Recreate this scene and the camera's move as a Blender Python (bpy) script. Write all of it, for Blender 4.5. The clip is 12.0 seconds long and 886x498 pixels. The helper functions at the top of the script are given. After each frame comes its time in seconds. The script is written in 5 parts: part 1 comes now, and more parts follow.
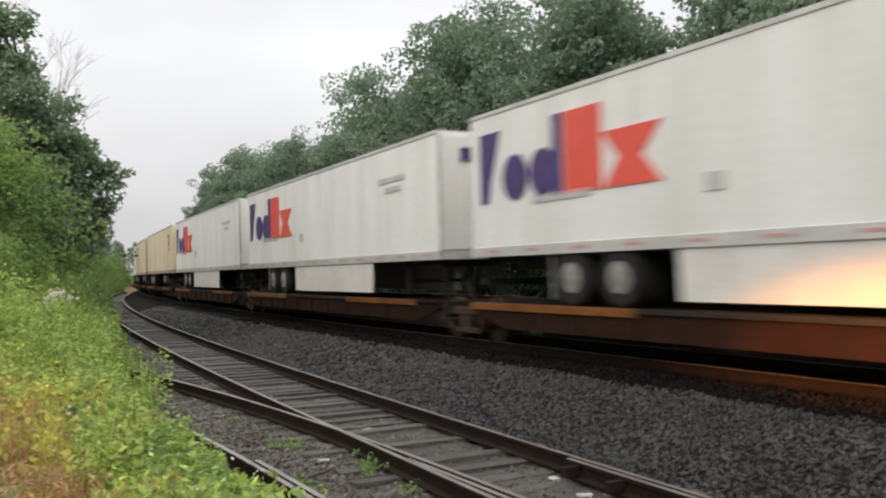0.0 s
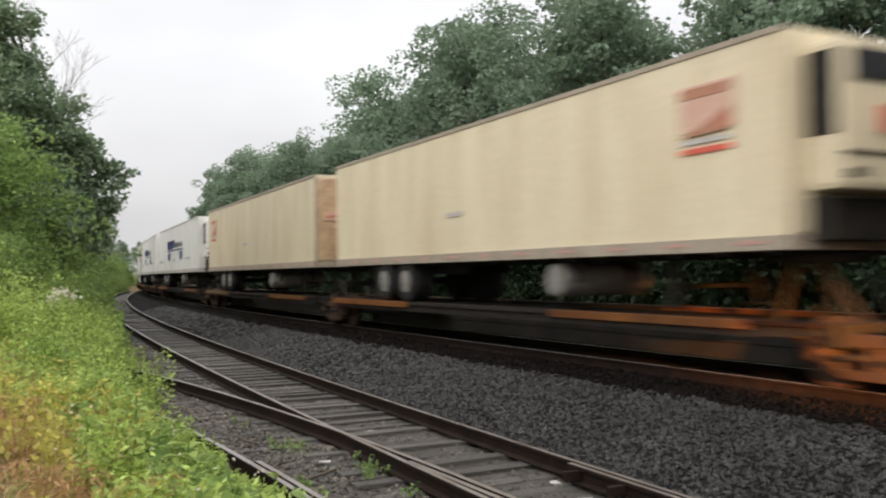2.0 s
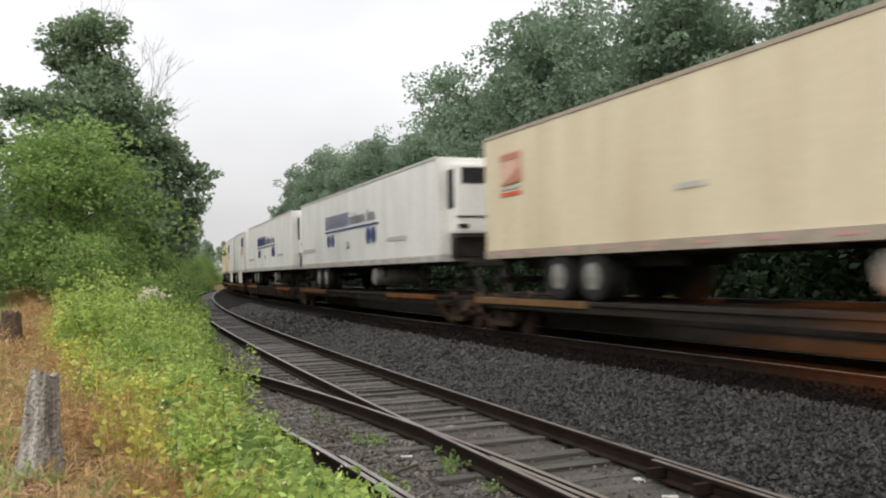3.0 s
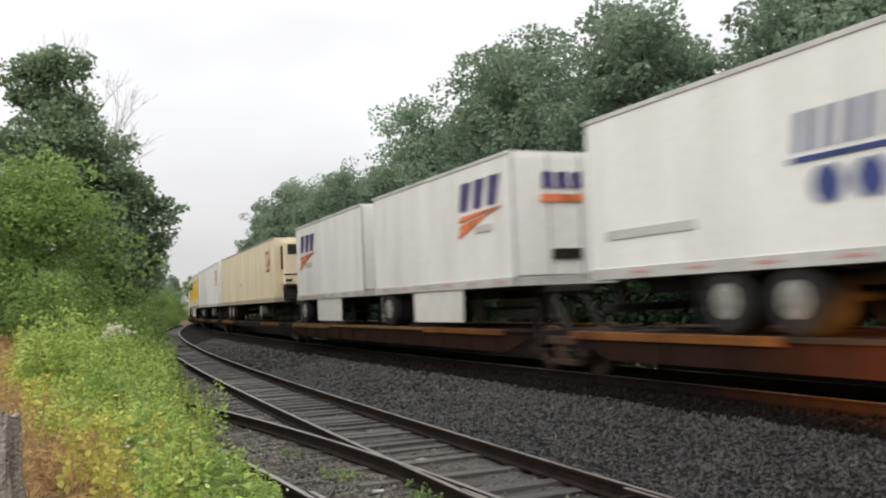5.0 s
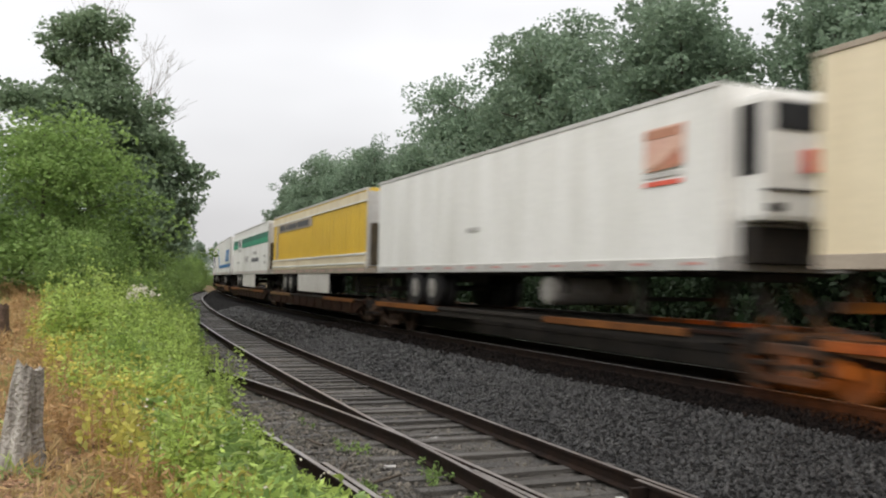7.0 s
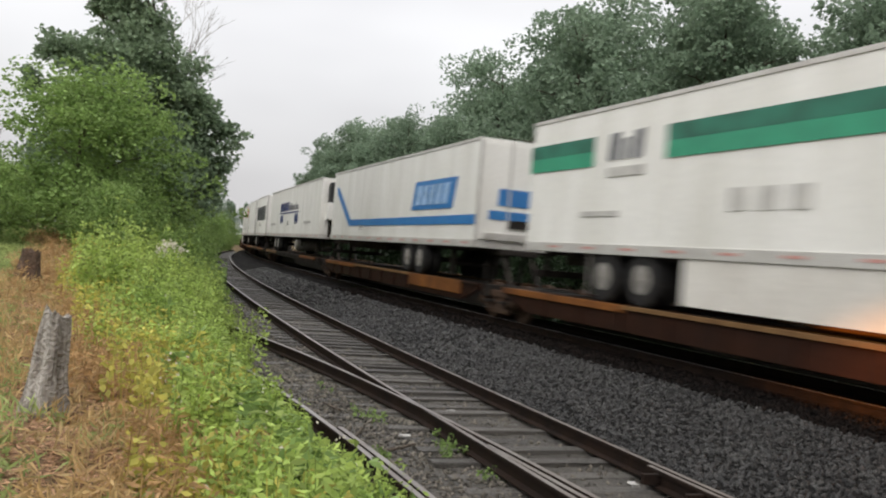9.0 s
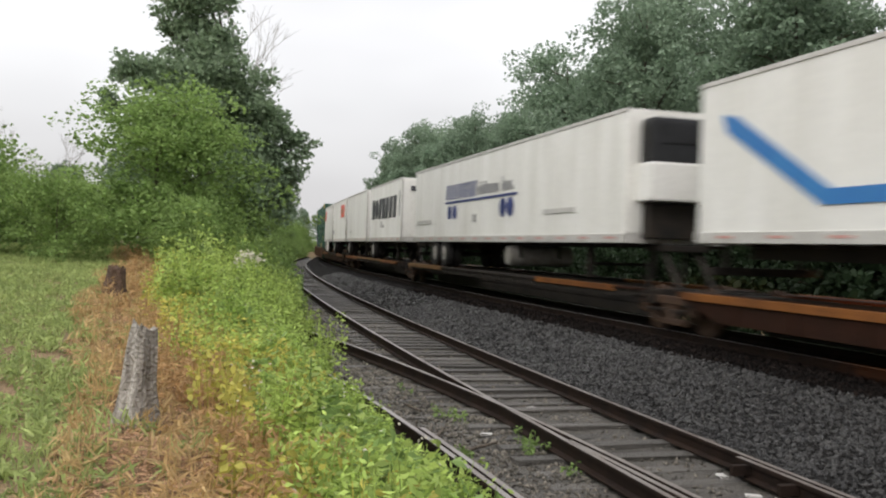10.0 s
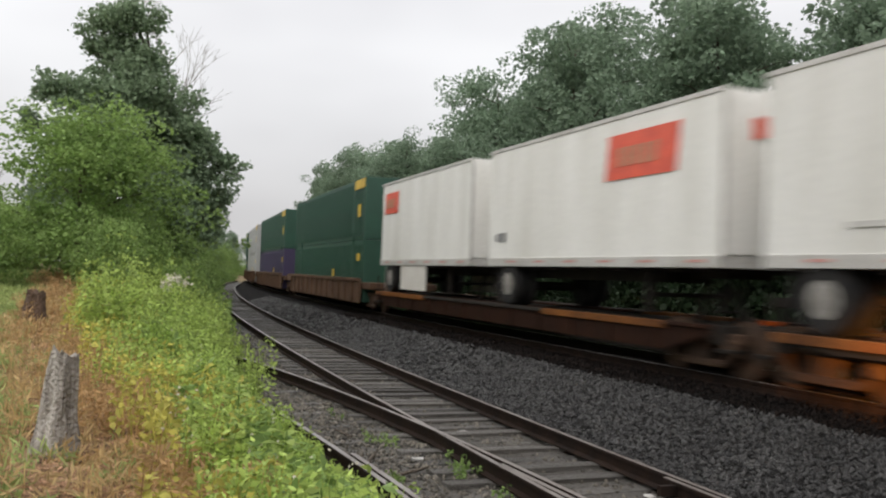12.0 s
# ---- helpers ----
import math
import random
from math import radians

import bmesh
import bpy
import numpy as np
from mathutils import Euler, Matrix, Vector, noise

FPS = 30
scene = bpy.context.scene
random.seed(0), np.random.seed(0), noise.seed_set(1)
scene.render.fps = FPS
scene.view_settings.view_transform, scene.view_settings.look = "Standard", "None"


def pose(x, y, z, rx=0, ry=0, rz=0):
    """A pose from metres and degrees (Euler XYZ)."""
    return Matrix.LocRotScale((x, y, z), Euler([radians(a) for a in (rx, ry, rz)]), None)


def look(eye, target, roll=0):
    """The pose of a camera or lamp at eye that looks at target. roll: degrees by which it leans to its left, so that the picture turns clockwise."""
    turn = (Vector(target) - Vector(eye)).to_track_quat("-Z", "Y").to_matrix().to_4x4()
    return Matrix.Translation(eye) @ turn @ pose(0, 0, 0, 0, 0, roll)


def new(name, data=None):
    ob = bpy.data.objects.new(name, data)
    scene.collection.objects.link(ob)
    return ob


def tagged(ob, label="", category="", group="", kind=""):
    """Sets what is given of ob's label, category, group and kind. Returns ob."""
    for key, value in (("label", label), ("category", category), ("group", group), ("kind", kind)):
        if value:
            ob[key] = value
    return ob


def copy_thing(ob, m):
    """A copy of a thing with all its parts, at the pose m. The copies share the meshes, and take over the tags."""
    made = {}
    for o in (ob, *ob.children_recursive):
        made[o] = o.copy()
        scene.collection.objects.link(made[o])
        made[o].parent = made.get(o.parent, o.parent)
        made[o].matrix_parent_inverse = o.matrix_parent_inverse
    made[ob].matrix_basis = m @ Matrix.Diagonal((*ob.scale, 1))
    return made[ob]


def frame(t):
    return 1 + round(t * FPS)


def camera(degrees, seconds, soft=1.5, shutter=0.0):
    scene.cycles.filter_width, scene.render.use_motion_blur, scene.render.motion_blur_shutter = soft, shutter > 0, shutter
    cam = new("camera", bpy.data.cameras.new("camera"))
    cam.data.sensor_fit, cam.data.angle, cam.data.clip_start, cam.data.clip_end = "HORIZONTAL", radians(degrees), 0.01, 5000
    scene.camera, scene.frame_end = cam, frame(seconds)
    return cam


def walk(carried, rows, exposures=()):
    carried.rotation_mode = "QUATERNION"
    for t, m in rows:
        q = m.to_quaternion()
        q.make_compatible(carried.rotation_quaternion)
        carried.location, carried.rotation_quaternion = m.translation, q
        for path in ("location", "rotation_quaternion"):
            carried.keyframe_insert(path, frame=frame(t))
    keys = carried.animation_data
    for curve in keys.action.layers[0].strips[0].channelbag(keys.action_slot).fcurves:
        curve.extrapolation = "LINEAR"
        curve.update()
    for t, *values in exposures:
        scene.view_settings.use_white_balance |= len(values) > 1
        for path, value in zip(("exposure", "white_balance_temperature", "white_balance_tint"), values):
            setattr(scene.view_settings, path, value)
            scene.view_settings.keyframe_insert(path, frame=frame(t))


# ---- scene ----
# ---------- camera and its path ----------
cam = camera(52.78, 12.0, soft=2.0, shutter=0.5)
EYE = (0.0, 0.0, 1.9)
TURNS = [  # seconds, yaw, pitch, roll
    (0.0, -27.54, 1.4, 1.31), (0.5, -29.73, 2.04, -0.07), (1.0, -30.89, 2.46, 0.56), (1.5, -30.27, 2.14, 0.75),
    (2.0, -27.33, 1.59, 0.7), (2.5, -25.06, 1.74, 0.73), (3.0, -22.31, 1.4, 1.37), (5.0, -24.3, 3.33, 2.31),
    (5.5, -27.09, 2.98, 2.02), (6.0, -25.52, 2.34, 0.67), (6.5, -23.89, 2.03, 0.0), (8.5, -20.75, 1.55, -4.02),
    (9.0, -21.18, 0.32, -4.76), (9.5, -19.33, -0.27, -2.98), (10.0, -16.52, -0.04, -1.94), (10.5, -20.26, 3.09, -1.67),
    (11.0, -21.26, 3.64, 0.29), (11.5, -21.22, 2.9, -0.54), (12.0, -20.92, 1.63, -1.95)]
walk(cam, [(t, pose(*EYE, 90 + p, r, y)) for t, y, p, r in TURNS],
     [(0.0, 0.18), (3.0, 0.25), (6.5, 0.22), (8.5, 0.12), (9.5, 0.19), (10.5, 0.27), (11.2, 0.16), (12.0, 0.08)])

# ---------- overcast sky ----------
world = bpy.data.worlds.new("overcast_sky")
scene.world = world
world.use_nodes = True
wt = world.node_tree
wt.nodes.clear()
w_out = wt.nodes.new("ShaderNodeOutputWorld")
w_bg = wt.nodes.new("ShaderNodeBackground")
w_sky = wt.nodes.new("ShaderNodeTexSky")
w_sky.sky_type = "NISHITA"
w_sky.sun_disc = False
w_sky.sun_elevation, w_sky.sun_rotation = radians(55), radians(200)
w_sky.air_density, w_sky.dust_density, w_sky.ozone_density = 1.0, 6.0, 1.0
w_tc = wt.nodes.new("ShaderNodeTexCoord")
w_map = wt.nodes.new("ShaderNodeMapping")
w_map.inputs["Scale"].default_value = (1.0, 1.0, 2.6)
w_noise = wt.nodes.new("ShaderNodeTexNoise")
w_noise.inputs["Scale"].default_value = 1.7
w_noise.inputs["Detail"].default_value = 3.0
w_ramp = wt.nodes.new("ShaderNodeValToRGB")
w_ramp.color_ramp.elements[0].position, w_ramp.color_ramp.elements[1].position = 0.38, 0.70
w_ramp.color_ramp.elements[0].color = (0.59, 0.58, 0.59, 1)
w_ramp.color_ramp.elements[1].color = (0.80, 0.795, 0.80, 1)
w_scale = wt.nodes.new("ShaderNodeMix")
w_scale.data_type = "RGBA"
w_scale.inputs["Factor"].default_value = 0.985
wt.links.new(w_tc.outputs["Generated"], w_map.inputs["Vector"])
wt.links.new(w_map.outputs["Vector"], w_noise.inputs["Vector"])
wt.links.new(w_noise.outputs["Fac"], w_ramp.inputs["Fac"])
wt.links.new(w_sky.outputs["Color"], w_scale.inputs["A"])
wt.links.new(w_ramp.outputs["Color"], w_scale.inputs["B"])
wt.links.new(w_scale.outputs["Result"], w_bg.inputs["Color"])
# an overcast sky grows brighter from the horizon to the zenith
w_xyz = wt.nodes.new("ShaderNodeSeparateXYZ")
w_up = wt.nodes.new("ShaderNodeMapRange")
w_up.inputs["To Min"].default_value, w_up.inputs["To Max"].default_value = 0.85, 1.95
wt.links.new(w_tc.outputs["Generated"], w_xyz.inputs["Vector"])
wt.links.new(w_xyz.outputs["Z"], w_up.inputs["Value"])
wt.links.new(w_up.outputs["Result"], w_bg.inputs["Strength"])
wt.links.new(w_bg.outputs["Background"], w_out.inputs["Surface"])

sun = new("sun", bpy.data.lights.new("sun", "SUN"))
sun.data.energy, sun.data.angle, sun.data.color = 1.2, radians(50), (1.0, 0.97, 0.93)
sun.matrix_world = look((0, 0, 50), (42, 22, 0))

# an unseen warm spot added behind the walk for the glow low on the train
lamp = new("warm_spot", bpy.data.lights.new("warm_spot", "SPOT"))
lamp.data.energy, lamp.data.color = 40000, (1.0, 0.37, 0.06)
lamp.data.spot_size, lamp.data.spot_blend, lamp.data.shadow_soft_size = radians(10.0), 1.0, 0.12
lamp.matrix_world = look((4.2, -5.0, 2.3), (9.1, 6.6, 1.0))

# ---------- the lines of the tracks ----------
SPEED = 23.85          # the train's metres a second
RAIL_MAIN = 0.39       # height of the main line's rail tops; the siding's are at 0


def main_x(y):
    return 10.4 + (max(0.0, y - 14.0) ** 2) / 1280.0


def side_x(y):
    return 4.45 + 0.01 * y + (max(0.0, y) ** 2) / 1280.0


def spur_x(y):
    """The right-hand rail of the spur that leaves the siding."""
    if y < 6:
        return 4.0 + (6 - y) * 0.05
    if y < 19:
        return 4.0 - (y - 6) ** 2 / 148.0
    return 4.0 - 169 / 148.0 - (y - 19) * 0.176


def bed_left(y):
    """Left edge of the stony bed; the bank closes over the spur farther on."""
    if y < 12:
        return spur_x(y) - 2.05
    if y < 21:
        k = (y - 12) / 9.0
        return (spur_x(12) - 2.05) * (1 - k) + 2.65 * k
    k = min(1.0, (y - 21) / 13.0)
    return 2.65 * (1 - k) + (side_x(y) - 1.35) * k


# arc length along the main line, counted from y = 0
_ys = np.linspace(-330, 460, 7901)
_xs = np.array([main_x(v) for v in _ys])
_ss = np.concatenate([[0], np.cumsum(np.hypot(np.diff(_xs), np.diff(_ys)))])
_ss -= np.interp(0, _ys, _ss)


def on_main(s):
    y = float(np.interp(s, _ss, _ys))
    return main_x(y), y


def train_pose(s0, s1):
    """The pose of a rigid vehicle whose ends stand at s0 and s1 on the main line."""
    xa, ya = on_main(s0)
    xb, yb = on_main(s1)
    yaw = -math.degrees(math.atan2(xb - xa, yb - ya))
    return pose((xa + xb) / 2, (ya + yb) / 2, RAIL_MAIN, 0, 0, yaw)


# ---------- materials ----------
def material(name, base, rough=0.6, metal=0.0, other=None, scale=3.0, mix=0.5, grain=40.0, grain_amount=0.15,
             bump=0.1, bump_scale=60.0, per_object=0.0, per_island=0.0, translucent=0.0, spec=0.5, stretch=(1, 1, 1)):
    m = bpy.data.materials.new(name)
    m.use_nodes = True
    t = m.node_tree
    b = t.nodes["Principled BSDF"]
    b.inputs["Roughness"].default_value = rough
    b.inputs["Metallic"].default_value = metal
    b.inputs["Specular IOR Level"].default_value = spec
    tc = t.nodes.new("ShaderNodeTexCoord")
    mp = t.nodes.new("ShaderNodeMapping")
    mp.inputs["Scale"].default_value = stretch
    t.links.new(tc.outputs["Object"], mp.inputs["Vector"])
    n1 = t.nodes.new("ShaderNodeTexNoise")
    n1.inputs["Scale"].default_value, n1.inputs["Detail"].default_value = scale, 4.0
    t.links.new(mp.outputs["Vector"], n1.inputs["Vector"])
    r1 = t.nodes.new("ShaderNodeValToRGB")
    r1.color_ramp.elements[0].position, r1.color_ramp.elements[1].position = 0.5 - 0.25 * mix, 0.55 + 0.3 * mix
    o = other or tuple(c * 0.6 for c in base)
    r1.color_ramp.elements[0].color, r1.color_ramp.elements[1].color = (*base, 1), (*o, 1)
    t.links.new(n1.outputs["Fac"], r1.inputs["Fac"])
    n2 = t.nodes.new("ShaderNodeTexNoise")
    n2.inputs["Scale"].default_value, n2.inputs["Detail"].default_value = grain, 3.0
    t.links.new(tc.outputs["Object"], n2.inputs["Vector"])
    mr = t.nodes.new("ShaderNodeMapRange")
    mr.inputs["From Min"].default_value, mr.inputs["From Max"].default_value = 0.3, 0.7
    mr.inputs["To Min"].default_value, mr.inputs["To Max"].default_value = 1 - grain_amount, 1 + grain_amount
    t.links.new(n2.outputs["Fac"], mr.inputs["Value"])
    last = mr.outputs["Result"]
    for amount, node, out in ((per_object, "ShaderNodeObjectInfo", "Random"), (per_island, "ShaderNodeNewGeometry", "Random Per Island")):
        if amount:
            g = t.nodes.new(node)
            k = t.nodes.new("ShaderNodeMapRange")
            k.inputs["To Min"].default_value, k.inputs["To Max"].default_value = 1 - amount, 1 + amount
            t.links.new(g.outputs[out], k.inputs["Value"])
            mul = t.nodes.new("ShaderNodeMath")
            mul.operation = "MULTIPLY"
            t.links.new(last, mul.inputs[0])
            t.links.new(k.outputs["Result"], mul.inputs[1])
            last = mul.outputs["Value"]
    hs = t.nodes.new("ShaderNodeHueSaturation")
    t.links.new(r1.outputs["Color"], hs.inputs["Color"])
    t.links.new(last, hs.inputs["Value"])
    t.links.new(hs.outputs["Color"], b.inputs["Base Color"])
    if bump:
        n3 = t.nodes.new("ShaderNodeTexNoise")
        n3.inputs["Scale"].default_value, n3.inputs["Detail"].default_value = bump_scale, 3.0
        t.links.new(tc.outputs["Object"], n3.inputs["Vector"])
        bp = t.nodes.new("ShaderNodeBump")
        bp.inputs["Strength"].default_value, bp.inputs["Distance"].default_value = min(1.0, bump * 4), bump * 0.1
        t.links.new(n3.outputs["Fac"], bp.inputs["Height"])
        t.links.new(bp.outputs["Normal"], b.inputs["Normal"])
    if translucent:
        tr = t.nodes.new("ShaderNodeBsdfTranslucent")
        t.links.new(hs.outputs["Color"], tr.inputs["Color"])
        mx = t.nodes.new("ShaderNodeMixShader")
        mx.inputs["Fac"].default_value = translucent
        t.links.new(b.outputs["BSDF"], mx.inputs[1])
        t.links.new(tr.outputs["BSDF"], mx.inputs[2])
        t.links.new(mx.outputs["Shader"], t.nodes["Material Output"].inputs["Surface"])
    return m


def leafy(name, base, other, scale=0.35, vary=0.3, spec=0.18):
    return material(name, base, 0.5, 0.0, other, scale, 0.9, 9.0, 0.2, 0.0, per_island=vary, per_object=0.1, translucent=0.42, spec=spec)


M = {}
M["soil"] = material("bank_soil", (0.30, 0.185, 0.11), 0.95, 0, (0.15, 0.15, 0.065), 0.35, 0.7, 30, 0.35, 0.5, 45)
M["litter"] = material("dry_leaf_litter", (0.56, 0.36, 0.22), 0.9, 0, (0.34, 0.18, 0.10), 1.2, 0.9, 30, 0.3, 0.3, 60, per_island=0.5, spec=0.2)
# Near-black: the shade in the gaps between the stones is in this colour.
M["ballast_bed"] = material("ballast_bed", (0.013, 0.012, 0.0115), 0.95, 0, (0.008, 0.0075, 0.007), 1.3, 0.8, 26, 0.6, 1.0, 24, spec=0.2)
M["ballast"] = material("ballast_stone", (0.050, 0.049, 0.047), 0.33, 0, (0.017, 0.016, 0.016), 1.1, 0.8, 40, 0.3, 0.3, 90, per_island=0.98, spec=0.5)
M["gravel"] = material("brown_grey_gravel", (0.19, 0.172, 0.142), 0.6, 0, (0.10, 0.088, 0.07), 1.1, 0.8, 40, 0.3, 0.3, 90, per_island=0.75, spec=0.35)
M["dirt"] = material("track_dirt", (0.085, 0.077, 0.064), 0.62, 0, (0.042, 0.037, 0.03), 1.6, 0.9, 30, 0.5, 0.8, 30)
M["tie"] = material("weathered_tie", (0.115, 0.106, 0.094), 0.42, 0, (0.055, 0.05, 0.044), 3.0, 0.8, 50, 0.3, 0.5, 70, per_object=0.4, stretch=(1, 9, 9))
M["dark_tie"] = material("near_black_tie", (0.014, 0.011, 0.009), 0.85, 0, (0.024, 0.017, 0.013), 3.0, 0.8, 50, 0.3, 0.4, 70, spec=0.1)
M["rail_side"] = material("rusty_rail", (0.014, 0.010, 0.0085), 0.75, 0.2, (0.028, 0.017, 0.012), 4, 0.7, 60, 0.25, 0.15, 80, spec=0.12)
M["rail_top"] = material("worn_rail_head", (0.27, 0.25, 0.23), 0.3, 0.4, (0.13, 0.10, 0.085), 1.5, 0.6, 50, 0.2, 0.05, 80)
M["rail_bright"] = material("bright_rail_head", (0.48, 0.46, 0.44), 0.4, 0.3, (0.3, 0.28, 0.26), 2, 0.5, 50, 0.1, 0.02, 80)
M["white"] = material("white_trailer_paint", (0.80, 0.795, 0.76), 0.45, 0, (0.64, 0.63, 0.58), 0.7, 0.8, 12, 0.05, 0.03, 5, per_object=0.05, stretch=(1, 1.6, 0.35))
M["cream"] = material("cream_trailer_paint", (0.76, 0.67, 0.48), 0.45, 0, (0.60, 0.50, 0.33), 0.7, 0.8, 12, 0.06, 0.03, 5, per_object=0.07, stretch=(1, 1.6, 0.35))
M["yellow"] = material("yellow_trailer_paint", (0.72, 0.50, 0.06), 0.45, 0, (0.55, 0.36, 0.05), 0.8, 0.8, 12, 0.08, 0.03, 5)
M["alu"] = material("dull_aluminium", (0.60, 0.59, 0.56), 0.45, 0.2, (0.42, 0.40, 0.37), 2.5, 0.8, 40, 0.2, 0.05, 40)
M["grime"] = material("road_grime_metal", (0.44, 0.38, 0.30), 0.7, 0.1, (0.26, 0.21, 0.16), 3, 0.9, 40, 0.25, 0.1, 40)
M["rubber"] = material("tyre_rubber", (0.02, 0.02, 0.021), 0.8, 0, (0.035, 0.033, 0.03), 6, 0.6, 50, 0.2, 0.2, 60, spec=0.15)
M["hub"] = material("pale_wheel_hub", (0.36, 0.345, 0.32), 0.5, 0.3, (0.17, 0.155, 0.135), 5, 0.8, 40, 0.15, 0.05, 40)
M["under"] = material("black_underframe", (0.022, 0.021, 0.02), 0.7, 0.2, (0.045, 0.037, 0.03), 3, 0.8, 40, 0.3, 0.15, 40, spec=0.1)
M["unit"] = material("dark_cooling_grille", (0.025, 0.026, 0.028), 0.5, 0.2, None, 4, 0.5, 50, 0.2, 0.1, 80, spec=0.3)
M["oxide"] = material("brown_car_paint", (0.034, 0.013, 0.007), 0.6, 0, (0.012, 0.007, 0.0055), 1.6, 0.9, 25, 0.3, 0.12, 30, per_object=0.15, spec=0.12)
M["orange"] = material("orange_deck_edge", (0.21, 0.08, 0.02), 0.55, 0, (0.05, 0.02, 0.01), 1.6, 0.9, 22, 0.35, 0.1, 40, spec=0.2)
M["cast"] = material("cast_truck_steel", (0.055, 0.040, 0.031), 0.75, 0.3, (0.09, 0.05, 0.03), 4, 0.8, 40, 0.3, 0.2, 40, spec=0.15)
M["skirt"] = material("white_skirt_panel", (0.68, 0.66, 0.61), 0.5, 0, (0.54, 0.51, 0.46), 1.2, 0.9, 15, 0.08, 0.03, 8)
M["purple"] = material("purple_lettering", (0.075, 0.045, 0.16), 0.5, 0, None, 3, 0.3, 20, 0.05, 0)
M["red"] = material("red_lettering", (0.72, 0.09, 0.06), 0.5, 0, (0.62, 0.08, 0.05), 3, 0.3, 20, 0.05, 0)
M["scarlet"] = material("scarlet_panel", (0.72, 0.12, 0.07), 0.5, 0, (0.55, 0.09, 0.06), 3, 0.5, 20, 0.08, 0)
M["reflector"] = material("faded_red_reflector", (0.50, 0.17, 0.14), 0.4, 0, (0.55, 0.42, 0.38), 6, 0.7, 20, 0.1, 0)
M["flame"] = material("orange_swoosh", (0.75, 0.20, 0.07), 0.5, 0, None, 3, 0.2, 20, 0.05, 0)
M["green_band"] = material("green_band", (0.035, 0.30, 0.17), 0.5, 0, (0.03, 0.24, 0.14), 2, 0.5, 20, 0.06, 0)
M["green_band_dark"] = material("dark_green_band", (0.025, 0.17, 0.11), 0.5, 0, None, 2, 0.3, 20, 0.06, 0)
M["blue"] = material("blue_band", (0.03, 0.16, 0.42), 0.45, 0, (0.04, 0.20, 0.46), 2, 0.5, 20, 0.06, 0)
M["navy"] = material("navy_mark", (0.035, 0.055, 0.20), 0.5, 0, None, 2, 0.3, 20, 0.06, 0)
M["pale_blue"] = material("pale_blue_mark", (0.35, 0.52, 0.75), 0.5, 0, None, 2, 0.3, 20, 0.06, 0)
M["charcoal"] = material("charcoal_lettering", (0.06, 0.062, 0.07), 0.5, 0, None, 2, 0.3, 20, 0.06, 0)
M["grey_dark"] = material("slate_lettering", (0.16, 0.165, 0.18), 0.6, 0, None, 4, 0.4, 20, 0.08, 0)
M["grey_mark"] = material("faded_grey_lettering", (0.42, 0.41, 0.39), 0.6, 0, (0.55, 0.54, 0.5), 4, 0.6, 20, 0.08, 0)
M["rust_smear"] = material("rusty_red_smear", (0.50, 0.18, 0.12), 0.7, 0, (0.36, 0.24, 0.14), 3, 0.9, 20, 0.2, 0)
M["tan_door"] = material("stained_tan_panel", (0.60, 0.45, 0.27), 0.6, 0, (0.36, 0.20, 0.11), 2.2, 0.9, 20, 0.2, 0.05, 20)
M["box_green"] = material("dark_green_container", (0.025, 0.085, 0.055), 0.5, 0, (0.02, 0.06, 0.04), 1, 0.7, 20, 0.1, 0.03, 20)
M["box_purple"] = material("dark_violet_container", (0.055, 0.045, 0.10), 0.5, 0, (0.04, 0.03, 0.07), 1, 0.7, 20, 0.1, 0.03, 20)
M["box_grey"] = material("pale_grey_container", (0.42, 0.43, 0.42), 0.5, 0, (0.3, 0.31, 0.3), 1, 0.7, 20, 0.1, 0.03, 20)
M["bark"] = material("tree_bark", (0.12, 0.095, 0.07), 0.9, 0, (0.06, 0.05, 0.04), 5, 0.8, 40, 0.3, 0.6, 30, stretch=(1, 1, 0.25))
# Grey wood, lightened a little to carry the haze in front of it.
M["dead_wood"] = material("bare_grey_wood", (0.36, 0.34, 0.315), 0.9, 0, (0.2, 0.18, 0.16), 5, 0.8, 40, 0.3, 0.3, 30)
M["stump"] = material("weathered_stump", (0.47, 0.44, 0.395), 0.9, 0, (0.075, 0.058, 0.045), 3.4, 0.55, 40, 0.15, 0.4, 40, stretch=(5.0, 5.0, 0.45), spec=0.2)
# No mist is modelled: the haze over the wood is in this paler green.
M["leaf_hazed"] = leafy("haze_paled_wood_foliage", (0.235, 0.315, 0.215), (0.175, 0.25, 0.165), 0.2, 0.18, 0.25)
# Leaf colour lifted as well, in place of haze over the near-side trees.
M["leaf_oak"] = leafy("haze_paled_tree_foliage", (0.235, 0.31, 0.19), (0.165, 0.235, 0.14), 0.3, 0.22, 0.25)
# Shade from the train and the wood is put into this green.
M["leaf_shaded"] = leafy("shade_darkened_undergrowth_foliage", (0.034, 0.056, 0.026), (0.02, 0.037, 0.018))
M["leaf_shrub"] = leafy("shrub_foliage", (0.26, 0.37, 0.115), (0.16, 0.25, 0.08), 0.8)
M["leaf_weed"] = leafy("fresh_weed_leaves", (0.44, 0.55, 0.145), (0.25, 0.37, 0.095), 1.2, 0.45)
M["leaf_yellow"] = leafy("yellowing_weed_leaves", (0.56, 0.50, 0.12), (0.38, 0.38, 0.09), 1.4)
M["leaf_dry"] = leafy("dry_brown_stalks", (0.50, 0.33, 0.16), (0.34, 0.20, 0.09), 1.4)
M["grass"] = leafy("mown_grass", (0.39, 0.46, 0.175), (0.26, 0.34, 0.12), 1.0)
